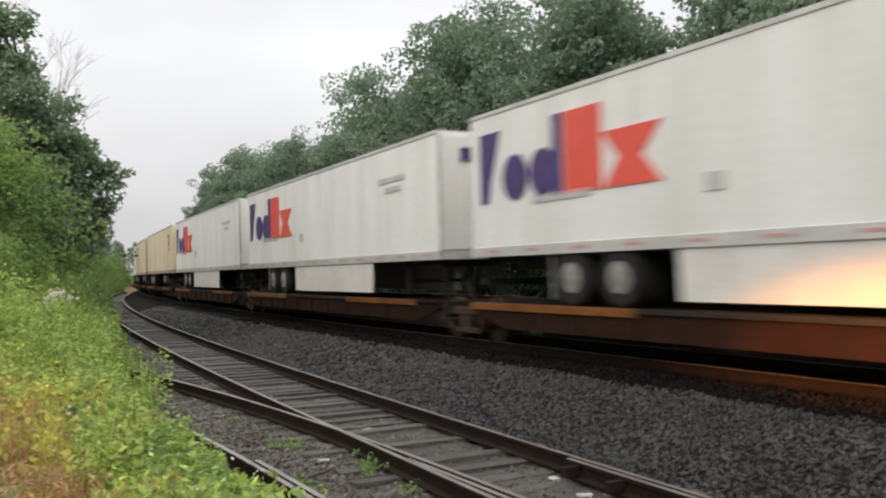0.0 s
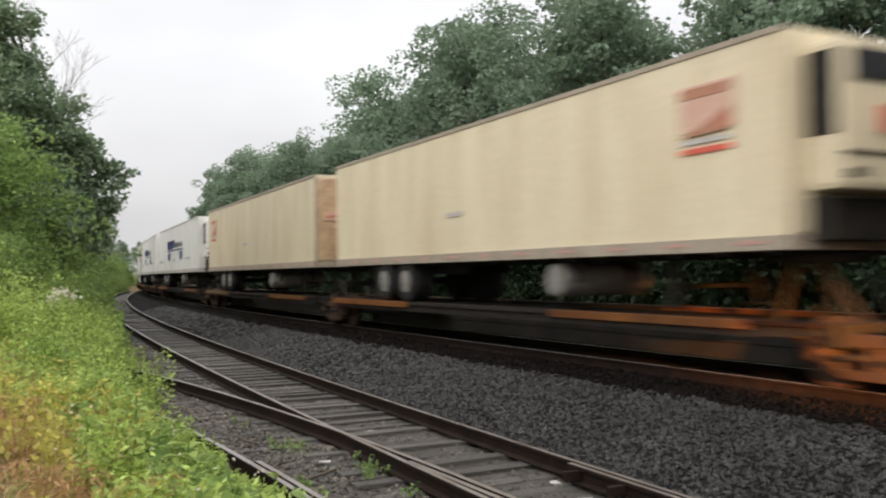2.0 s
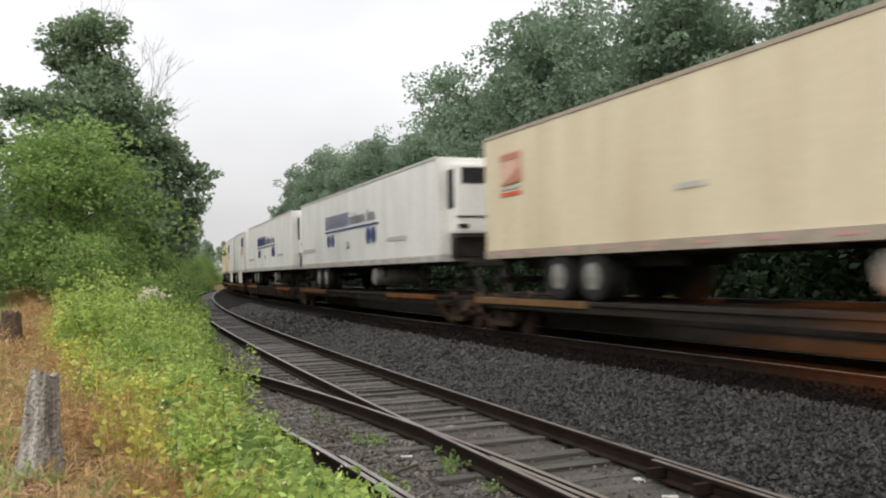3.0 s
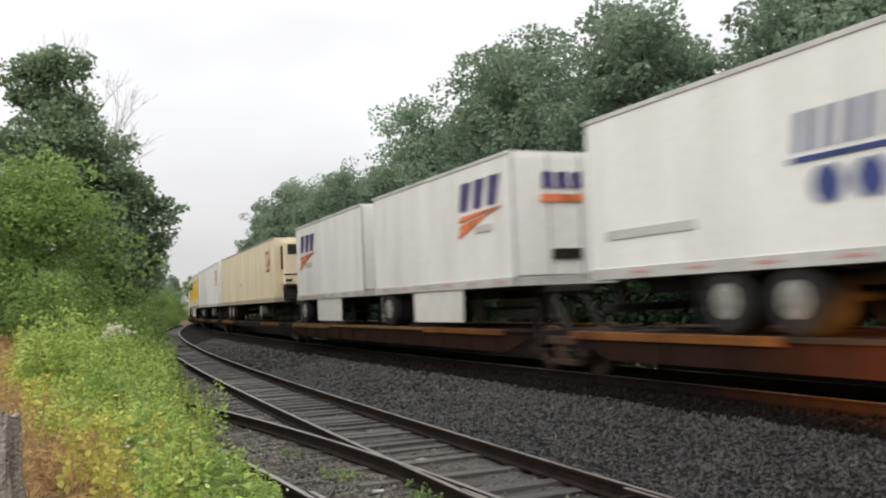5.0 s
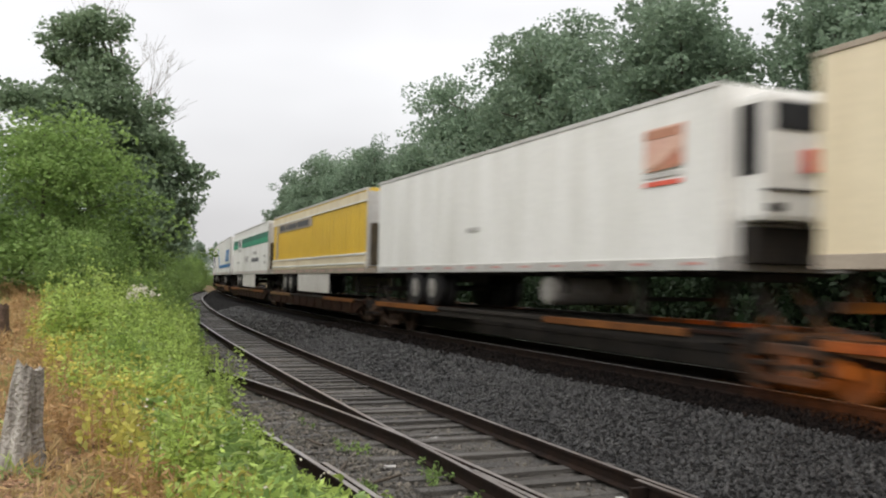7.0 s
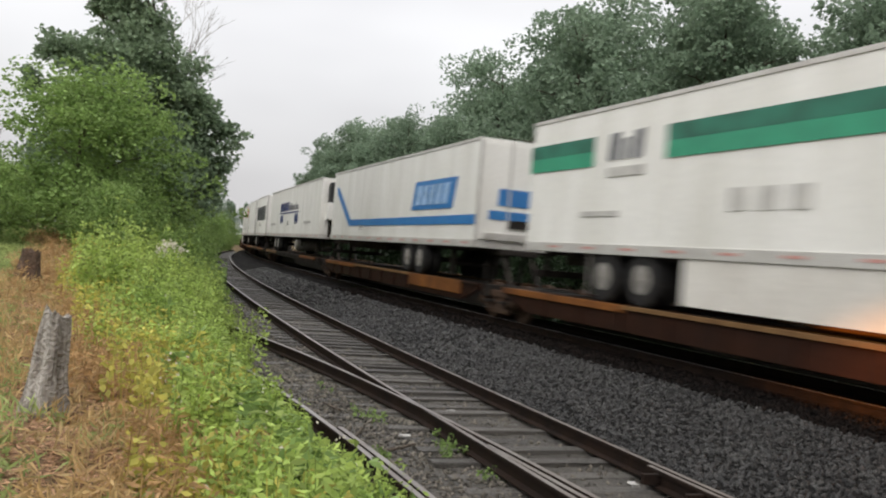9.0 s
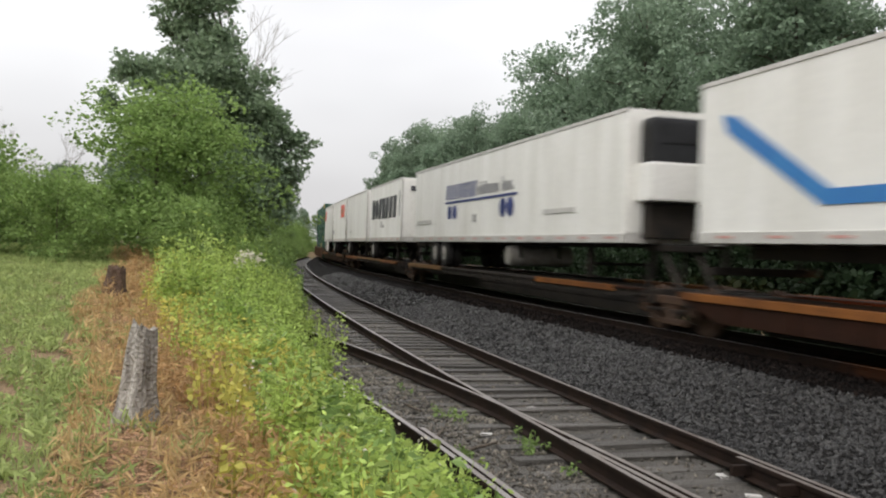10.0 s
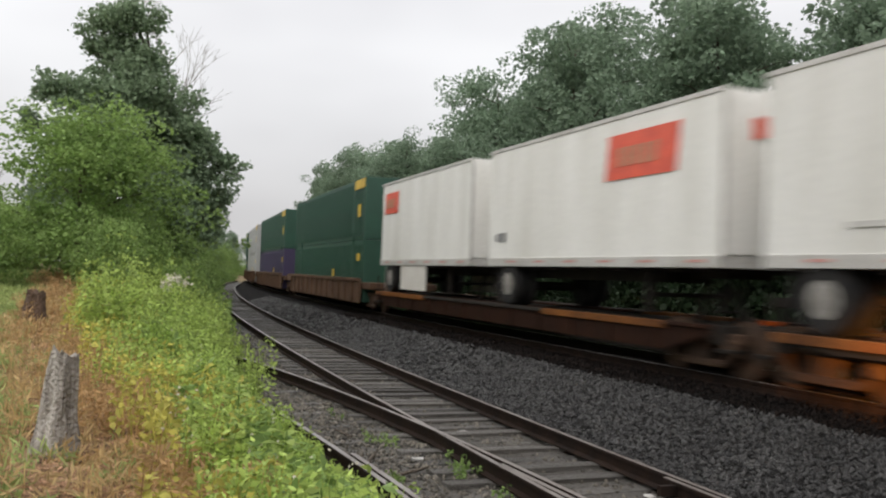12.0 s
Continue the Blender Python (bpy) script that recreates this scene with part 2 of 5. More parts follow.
M["straw"] = leafy("dry_straw_blades", (0.58, 0.44, 0.22), (0.42, 0.27, 0.12), 1.4)
M["well_brown"] = material("rusty_well_car_paint", (0.13, 0.075, 0.045), 0.7, 0, (0.06, 0.034, 0.022), 1.3, 0.9, 25, 0.3, 0.12, 30, spec=0.2)
M["dark_panel"] = material("dark_brown_panel", (0.10, 0.08, 0.05), 0.8, 0, (0.045, 0.038, 0.028), 2.0, 0.9, 20, 0.25, 0.1, 20, spec=0.2)
M["petal"] = material("white_flower_heads", (0.62, 0.59, 0.50), 0.6, 0, (0.6, 0.55, 0.42), 20, 0.5, 40, 0.1, 0, translucent=0.3)
M["dark_stone"] = material("near_black_stone", (0.011, 0.0075, 0.006), 0.8, 0, (0.006, 0.0045, 0.004), 1.1, 0.8, 40, 0.3, 0.3, 90, per_island=0.8, spec=0.1)
M["tan_edge"] = material("worn_tan_edge", (0.22, 0.13, 0.055), 0.55, 0, (0.07, 0.032, 0.015), 2.6, 0.9, 30, 0.25, 0.1, 40, spec=0.2)
M["faded_red"] = material("sun_faded_red_print", (0.60, 0.33, 0.26), 0.6, 0, (0.68, 0.50, 0.38), 3, 0.8, 20, 0.1, 0)
M["rotten"] = material("rotten_brown_wood", (0.16, 0.10, 0.065), 0.95, 0, (0.06, 0.04, 0.03), 5, 0.8, 40, 0.3, 1.0, 30)
M["mark_white"] = material("pale_grey_stone", (0.46, 0.45, 0.43), 0.7, 0, (0.3, 0.29, 0.27), 9, 0.6, 30, 0.15, 0.2, 40)


# ---------- mesh helpers ----------
def put(bm, mat, name, parent=None, label=""):
    me = bpy.data.meshes.new(name)
    bm.to_mesh(me)
    bm.free()
    return hang(me, mat, name, parent, label)


def hang(me, mat, name, parent=None, label=""):
    if mat:
        me.materials.append(mat)
    ob = new(name, me)
    if parent:
        ob.parent = parent
    if label:
        ob["label"] = label
    return ob


def part(name, bm, mat, parent, label=""):
    return put(bm, mat, name, parent, label)


def block(bm, x0, x1, y0, y1, z0, z1, bevel=0.0):
    r = bmesh.ops.create_cube(bm, size=1.0)
    m = Matrix.Translation(((x0 + x1) / 2, (y0 + y1) / 2, (z0 + z1) / 2)) @ Matrix.Diagonal((abs(x1 - x0), abs(y1 - y0), abs(z1 - z0), 1))
    bmesh.ops.transform(bm, matrix=m, verts=r["verts"])
    if bevel:
        es = list({e for v in r["verts"] for e in v.link_edges})
        bmesh.ops.bevel(bm, geom=es, offset=bevel, segments=2, affect="EDGES", profile=0.6)
    return bm


def rod(bm, a, b, ra, rb, sides=8, caps=True):
    a, b = Vector(a), Vector(b)
    d = b - a
    r = bmesh.ops.create_cone(bm, cap_ends=caps, segments=sides, radius1=ra, radius2=rb, depth=d.length)
    m = Matrix.Translation((a + b) / 2) @ d.to_track_quat("Z", "Y").to_matrix().to_4x4()
    bmesh.ops.transform(bm, matrix=m, verts=r["verts"])
    return bm


def plate(bm, pts, x, depth=0.012):
    """A flat sign plate of the outline pts (y, z), standing a little proud of a side at x, towards -x."""
    f = bm.faces.new([bm.verts.new((x, y, z)) for y, z in pts])
    r = bmesh.ops.extrude_face_region(bm, geom=[f])
    bmesh.ops.translate(bm, vec=(-depth, 0, 0), verts=[v for v in r["geom"] if isinstance(v, bmesh.types.BMVert)])
    bmesh.ops.recalc_face_normals(bm, faces=bm.faces)
    return bm


def bulk(name, verts, faces_per, mat, parent=None, label=""):
    """Many equal small faces at once: verts is (n * k, 3), each k of them one face."""
    n = len(verts) // faces_per
    me = bpy.data.meshes.new(name)
    me.vertices.add(len(verts))
    me.vertices.foreach_set("co", np.asarray(verts, dtype=np.float32).ravel())
    me.loops.add(n * faces_per)
    me.loops.foreach_set("vertex_index", np.arange(n * faces_per, dtype=np.int32))
    me.polygons.add(n)
    me.polygons.foreach_set("loop_start", np.arange(n, dtype=np.int32) * faces_per)
    me.update(calc_edges=True)
    me.validate()
    return hang(me, mat, name, parent, label)


def unit(v):
    return v / np.maximum(1e-6, np.linalg.norm(v, axis=-1, keepdims=True))


def leaf_quads(rng, centres, size, droop=0.3, narrow=0.32):
    """A pointed leaf for each centre, turned at random: four corners each."""
    n = len(centres)
    u = unit(rng.normal(size=(n, 3)) * [1, 1, 0.55] + [0, 0, -droop])
    v = unit(np.cross(u, rng.normal(size=(n, 3))))
    s = (size * rng.uniform(0.6, 1.35, n))[:, None] if np.ndim(size) == 0 else (size * rng.uniform(0.75, 1.25, n))[:, None]
    nrm = np.cross(u, v)
    q = np.stack([centres - u * s * 0.5, centres + v * s * narrow + nrm * s * 0.08, centres + u * s * 0.5, centres - v * s * narrow + nrm * s * 0.08], 1)
    return q.reshape(-1, 3)


# ---------- ground, beds and tracks ----------
def bank(x, y):
    """Height of the ground sheet."""
    left = bed_left(y)
    if x < left:
        top = 0.62 + 0.036 * min(22.0, max(0.0, y - 4.0))
        d = left - x
        z = -0.26 + (top + 0.26) * (1 - math.exp(-d / 0.95)) + 0.012 * min(d, 40)
    elif x > main_x(y) + 3.4:
        z = -0.45 + 0.5 * (1 - math.exp(-(x - main_x(y) - 3.4) / 6.0))
    else:
        z = -0.5 if left + 0.15 < x else -0.26 - 0.24 * (x - left) / 0.15
    if math.hypot(x, y) < 120:
        z += 0.05 * noise.noise((x * 0.7, y * 0.7, 0)) + 0.02 * noise.noise((x * 2.7, y * 2.7, 3)) if not left < x < main_x(y) + 3.4 else 0
    return z


def make_ground():
    xs = np.unique(np.concatenate([[-1500, -700, -300, -150, -80], np.arange(-50, -8, 3.0), np.arange(-8, 4.5, 0.2), np.arange(4.5, 30, 1.2),
                                   np.arange(30, 120, 8.0), [180, 300, 700, 1500]]))
    ys = np.unique(np.concatenate([[-1500, -700, -350, -150, -70], np.arange(-40, 0, 4.0), np.arange(0, 34, 0.35), np.arange(34, 130, 3.0),
                                   [150, 200, 300, 450, 800, 1500]]))
    v = [(float(x), float(y), bank(float(x), float(y))) for y in ys for x in xs]
    w = len(xs)
    f = [(j * w + i, j * w + i + 1, (j + 1) * w + i + 1, (j + 1) * w + i) for j in range(len(ys) - 1) for i in range(w - 1)]
    me = bpy.data.meshes.new("ground")
    me.from_pydata(v, [], f)
    me.shade_smooth()
    return tagged(hang(me, M["soil"], "ground"), "brown earth bank and ground beside the railway", "ground", kind="structure")


def bed_height(x, y):
    """Top of the stones across both tracks."""
    xs, xm = side_x(y), main_x(y)
    foot = max(xs + 0.98, min(xm - 4.7, xs + 1.5))
    if x < foot:
        edge = bed_left(y)
        z = -0.215 - 0.12 * max(0.0, 1 - (x - edge) / 0.5)
    elif x < xm - 1.75:
        k = (x - foot) / max(0.2, xm - 1.75 - foot)
        z = -0.215 + (RAIL_MAIN - 0.17 + 0.215) * (k ** 0.85)
    elif x < xm + 1.9:
        z = RAIL_MAIN - 0.17
    else:
        z = RAIL_MAIN - 0.17 - 0.45 * (x - xm - 1.9)
    return z + 0.018 * noise.noise((x * 2.1, y * 2.1, 7)) + 0.012 * noise.noise((x * 7, y * 7, 9))


def make_bed():
    ys = np.unique(np.concatenate([np.arange(-330, -12, 12.0), np.arange(-12, 2, 1.5), np.arange(2, 26, 0.22), np.arange(26, 70, 1.0), np.arange(70, 420, 6.0)]))
    rows = []
    for y in ys:
        a, xm = bed_left(y), main_x(y)
        xs = np.concatenate([np.linspace(a, xm - 2.3, 44), np.linspace(xm - 2.2, xm + 1.9, 22), [xm + 2.7, xm + 3.6]])
        rows.append([(float(x), float(y), bed_height(float(x), float(y))) for x in xs])
    w = len(rows[0])
    v = [p for r in rows for p in r]
    f = [(j * w + i, j * w + i + 1, (j + 1) * w + i + 1, (j + 1) * w + i) for j in range(len(rows) - 1) for i in range(w - 1)]
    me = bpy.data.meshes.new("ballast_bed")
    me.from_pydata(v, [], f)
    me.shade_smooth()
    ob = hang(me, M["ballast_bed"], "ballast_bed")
    me.materials.append(M["dirt"])
    me.materials.append(M["dark_stone"])
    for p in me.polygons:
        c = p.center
        # Near-black from about 2 m left of the main line's centre.
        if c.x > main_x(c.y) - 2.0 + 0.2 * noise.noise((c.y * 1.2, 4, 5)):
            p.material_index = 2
        elif c.x < side_x(c.y) + 0.75 + 0.15 * noise.noise((c.x, c.y, 2)):
            p.material_index = 1
    return tagged(ob, "dark grey crushed-stone railway ballast bed", "ballast", kind="structure")


def sweep_rail(name, line, y0, y1, top, parent, head, step=1.0):
    """A flat-bottomed rail along x = line(y); a bright running strip lies on its head."""
    prof = [(-0.07, -0.17), (-0.07, -0.155), (-0.011, -0.135), (-0.011, -0.045), (-0.036, -0.035), (-0.036, -0.006), (-0.028, 0.0),
            (0.028, 0.0), (0.036, -0.006), (0.036, -0.035), (0.011, -0.045), (0.011, -0.135), (0.07, -0.155), (0.07, -0.17)]
    ys = np.arange(y0, y1 + step, step)
    v, f, n = [], [], len(prof)
    for y in ys:
        v += [(line(y) + px, float(y), top + pz) for px, pz in prof]
    for j in range(len(ys) - 1):
        f += [(j * n + i, j * n + (i + 1) % n, (j + 1) * n + (i + 1) % n, (j + 1) * n + i) for i in range(n)]
    f += [tuple(range(n)), tuple(reversed([(len(ys) - 1) * n + i for i in range(n)]))]
    me = bpy.data.meshes.new(name)
    me.from_pydata(v, [], f)
    me.materials.append(M["rail_side"])
    me.materials.append(head)
    for k, p in enumerate(me.polygons):
        if k < (len(ys) - 1) * n and k % n == 6:
            p.material_index = 1
    ob = new(name, me)
    ob.parent = parent
    return ob


def tie_mesh(name, length, rng, mat="tie"):
    bm = bmesh.new()
    block(bm, -length / 2, length / 2, -0.105, 0.105, -0.16, 0.0, 0.012)
    for v in bm.verts:
        v.co += Vector((rng.uniform(-0.012, 0.012), rng.uniform(-0.012, 0.012), rng.uniform(-0.008, 0.008)))
    me = bpy.data.meshes.new(name)
    bm.to_mesh(me)
    bm.free()
    me.materials.append(M[mat])
    return me


def make_tracks():
    rng = random.Random(5)
    main = tagged(new("railway_track"), "main line with rusty steel rails on high ballast", "railway track", kind="structure")
    for o in (-0.7525, 0.7525):
        sweep_rail("rail", lambda y, o=o: main_x(y) + o, -330, 400, RAIL_MAIN, main, M["rail_bright"], 2.0)
    side = tagged(new("railway_track"), "old siding track with worn rails and weathered wooden ties", "railway track", kind="structure")
    for o in (-0.7525, 0.7525):
        sweep_rail("rail", lambda y, o=o: side_x(y) + o, -40, 150, 0.0, side, M["rail_top"])
    spur = tagged(new("railway_track"), "curved spur track leaving the siding into weeds", "railway track", kind="structure")
    sweep_rail("rail", spur_x, -6, 25, 0.003, spur, M["rail_top"], 0.5)
    sweep_rail("rail", lambda y: spur_x(y) - 1.5, -6, 25, 0.003, spur, M["rail_top"], 0.5)
    # check rails, wing rail and their blocks at the crossing
    sweep_rail("check_rail", lambda y: side_x(y) + 0.655, 3.2, 7.4, 0.0, side, M["rail_top"], 0.3)
    sweep_rail("check_rail", lambda y: spur_x(y) - 1.405, 5.2, 9.0, 0.0, spur, M["rail_top"], 0.3)
    sweep_rail("wing_rail", lambda y: spur_x(y) - 0.10 - max(0, 6.3 - y) * 0.02, 5.0, 8.1, 0.0, spur, M["rail_top"], 0.3)
    for y in (5.6, 6.5, 7.2):
        bm = block(bmesh.new(), side_x(y) + 0.45, side_x(y) + 0.69, y - 0.03, y + 0.03, -0.13, -0.03, 0.006)
        part("rail_brace", bm, M["rail_side"], side)
    short = [tie_mesh("tie", 2.55, rng) for _ in range(4)]
    dark_ties = [tie_mesh("tie", 2.55, rng, "dark_tie") for _ in range(2)]
    y = 2.0
    while y < 85:
        me = rng.choice(short)
        ob = new("tie", me)
        ob.parent = side
        cx = side_x(y) + rng.uniform(-0.06, 0.06)
        ob.matrix_basis = pose(cx, y, -0.168 - (rng.choice((0.0, 0.015, 0.035, 0.05)) if y < 10.5 else rng.choice((0, 0.0, 0.012, 0.03))), rng.uniform(-1.2, 1.2), rng.uniform(-0.4, 0.4), rng.uniform(-2.5, 2.5) - 2)
        y += 0.53 + rng.uniform(-0.05, 0.06)
    for k in range(10):
        y = 9.5 + k * 1.13 + rng.uniform(-0.2, 0.2)
        ob = new("tie", rng.choice(short))
        ob.parent = spur
        ob.matrix_basis = pose(spur_x(y) - 0.75, y, -0.195 - rng.uniform(0, 0.02), 0, rng.uniform(-0.5, 0.5), 4 + y * 0.35)
    for k in range(70):
        ob = new("tie", rng.choice(dark_ties))
        ob.parent = main
        y = -2 + k * 0.6
        ob.matrix_basis = pose(main_x(y), y, RAIL_MAIN - 0.172, 0, 0, rng.uniform(-1, 1))


def make_stones(name, label, mat, left, right, stretches, seed):
    """Loose stones over a strip of the bed, thick near the walk."""
    rng = np.random.default_rng(seed)
    pts = []
    for y0, y1, per, size in stretches:
        n = int((y1 - y0) * (right((y0 + y1) / 2) - left((y0 + y1) / 2)) * per)
        for y, u in zip(rng.uniform(y0, y1, n), rng.uniform(0, 1, n)):
            pts.append((left(y) + (right(y) - left(y)) * u, y, size))
    p = np.array(pts)
    z = np.array([bed_height(x, y) for x, y, _ in pts])
    base = np.array([[1, 0, 0], [0, 1, 0], [-1, 0, 0], [0, -1, 0], [0, 0, 1], [0, 0, -1]], float)
    tri = np.array([[0, 1, 4], [1, 2, 4], [2, 3, 4], [3, 0, 4], [1, 0, 5], [2, 1, 5], [3, 2, 5], [0, 3, 5]])
    n = len(p)
    ang = rng.uniform(0, 6.283, n)
    sc = p[:, 2:3] * rng.uniform(0.5, 1.5, (n, 1))
    v = base[None] * (1 + rng.uniform(-0.45, 0.45, (n, 6, 1))) + rng.uniform(-0.35, 0.35, (n, 6, 3))
    v[:, :, 2] *= 0.8
    c, s = np.cos(ang)[:, None], np.sin(ang)[:, None]
    co = np.stack([v[:, :, 0] * c - v[:, :, 1] * s, v[:, :, 0] * s + v[:, :, 1] * c, v[:, :, 2]], 2) * sc[:, None, :]
    co += np.stack([p[:, 0], p[:, 1], z + p[:, 2] * 0.3], 1)[:, None, :]
    me = bpy.data.meshes.new(name)
    me.vertices.add(n * 6)
    me.vertices.foreach_set("co", co.astype(np.float32).ravel())
    idx = (tri[None] + (np.arange(n) * 6)[:, None, None]).astype(np.int32).ravel()
    me.loops.add(len(idx))
    me.loops.foreach_set("vertex_index", idx)
    me.polygons.add(n * 8)
    me.polygons.foreach_set("loop_start", np.arange(n * 8, dtype=np.int32) * 3)
    me.update(calc_edges=True)
    tagged(hang(me, mat, name), label, "gravel", kind="stuff")


make_ground()
make_bed()
make_tracks()
make_stones("ballast_stones", "loose grey crushed ballast stones on the main line's shoulder", M["ballast"], lambda y: side_x(y) + 0.85, lambda y: main_x(y) - 2.0 + 0.16 * noise.noise((y * 1.5, 0, 5)),
            ((2.5, 9, 560, 0.0265), (9, 16, 400, 0.030), (16, 28, 190, 0.040), (28, 55, 50, 0.06)), 3)
make_stones("ballast_stones", "near-black ballast stones beside the main line's rails", M["dark_stone"], lambda y: main_x(y) - 2.08 + 0.2 * noise.noise((y * 1.2, 4, 5)), lambda y: main_x(y) - 0.86,
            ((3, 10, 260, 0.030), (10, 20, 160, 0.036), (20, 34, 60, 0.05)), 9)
make_stones("gravel", "brown-grey gravel between the rails of siding and spur", M["gravel"], lambda y: bed_left(y) + 0.1, lambda y: side_x(y) - 0.8,
            ((3, 9, 330, 0.021), (9, 16, 240, 0.025), (16, 30, 90, 0.034)), 4)
make_stones("gravel", "thin gravel between the siding's wooden ties", M["gravel"], lambda y: side_x(y) - 0.66, lambda y: side_x(y) + 0.66,
            ((3, 12, 60, 0.022), (12, 24, 30, 0.028)), 6)


# ---------- the train ----------
HALF = 1.30      # half a trailer's width
DECK = 0.84      # deck above the rail
FLOOR = 1.82     # lower edge of a trailer's box above the rail
TOP = 4.65       # its roof
MOVING = []      # (thing, first end, last end) along the main line at 0 s


def bars(body, mat, name, y0, z0, heights_widths, gap, lean=0.0, side=-HALF - 0.012, label=""):
    """Plain upright bars in place of a maker's lettering, read towards +y being the tail."""
    bm = bmesh.new()
    y = y0
    for h, w in heights_widths:
        plate(bm, [(y, z0), (y - w, z0), (y - w - lean * h, z0 + h), (y - lean * h, z0 + h)], side)
        y -= w + gap
    part(name, bm, mat, body, label)


SHARED = {}


def piece(name, dims, mat, parent, at, bevel=0.0, label=""):
    """One small block of a row of equal ones; equal blocks share their mesh."""
    key = (name, tuple(round(d, 3) for d in dims), mat.name)
    if key not in SHARED:
        bm = block(bmesh.new(), -dims[0] / 2, dims[0] / 2, -dims[1] / 2, dims[1] / 2, -dims[2] / 2, dims[2] / 2, bevel)
        SHARED[key] = bpy.data.meshes.new(name)
        bm.to_mesh(SHARED[key])
        bm.free()
        SHARED[key].materials.append(mat)
    ob = new(name, SHARED[key])
    ob.parent = parent
    ob.location = at
    if label:
        ob["label"] = label
    return ob


def wheel_mesh():
    t, h = bmesh.new(), bmesh.new()
    for k in (0, 1):
        x = -1.28 + k * 0.32
        rod(t, (x, 0, 0), (x + 0.26, 0, 0), 0.50, 0.50, 28)
    bmesh.ops.bevel(t, geom=[e for e in t.edges if len(e.link_faces) == 2 and any(len(f.verts) > 4 for f in e.link_faces)], offset=0.045, segments=2, affect="EDGES")
    rod(h, (-1.235, 0, 0), (-1.286, 0, 0), 0.275, 0.265, 24)
    rod(h, (-1.286, 0, 0), (-1.289, 0, 0), 0.2, 0.19, 20)
    rod(h, (-1.22, 0, 0), (-1.33, 0, 0), 0.095, 0.075, 14)
    for a in range(10):
        c, s = math.cos(a * 0.6283), math.sin(a * 0.6283)
        rod(h, (-1.28, 0.165 * c, 0.165 * s), (-1.31, 0.165 * c, 0.165 * s), 0.018, 0.018, 6)
    return t, h


_t, _h = wheel_mesh()
TYRE, HUB = bpy.data.meshes.new("tyre"), bpy.data.meshes.new("hub")
_t.to_mesh(TYRE), _h.to_mesh(HUB)
_t.free(), _h.free()
TYRE.materials.append(M["rubber"]), HUB.materials.append(M["hub"])


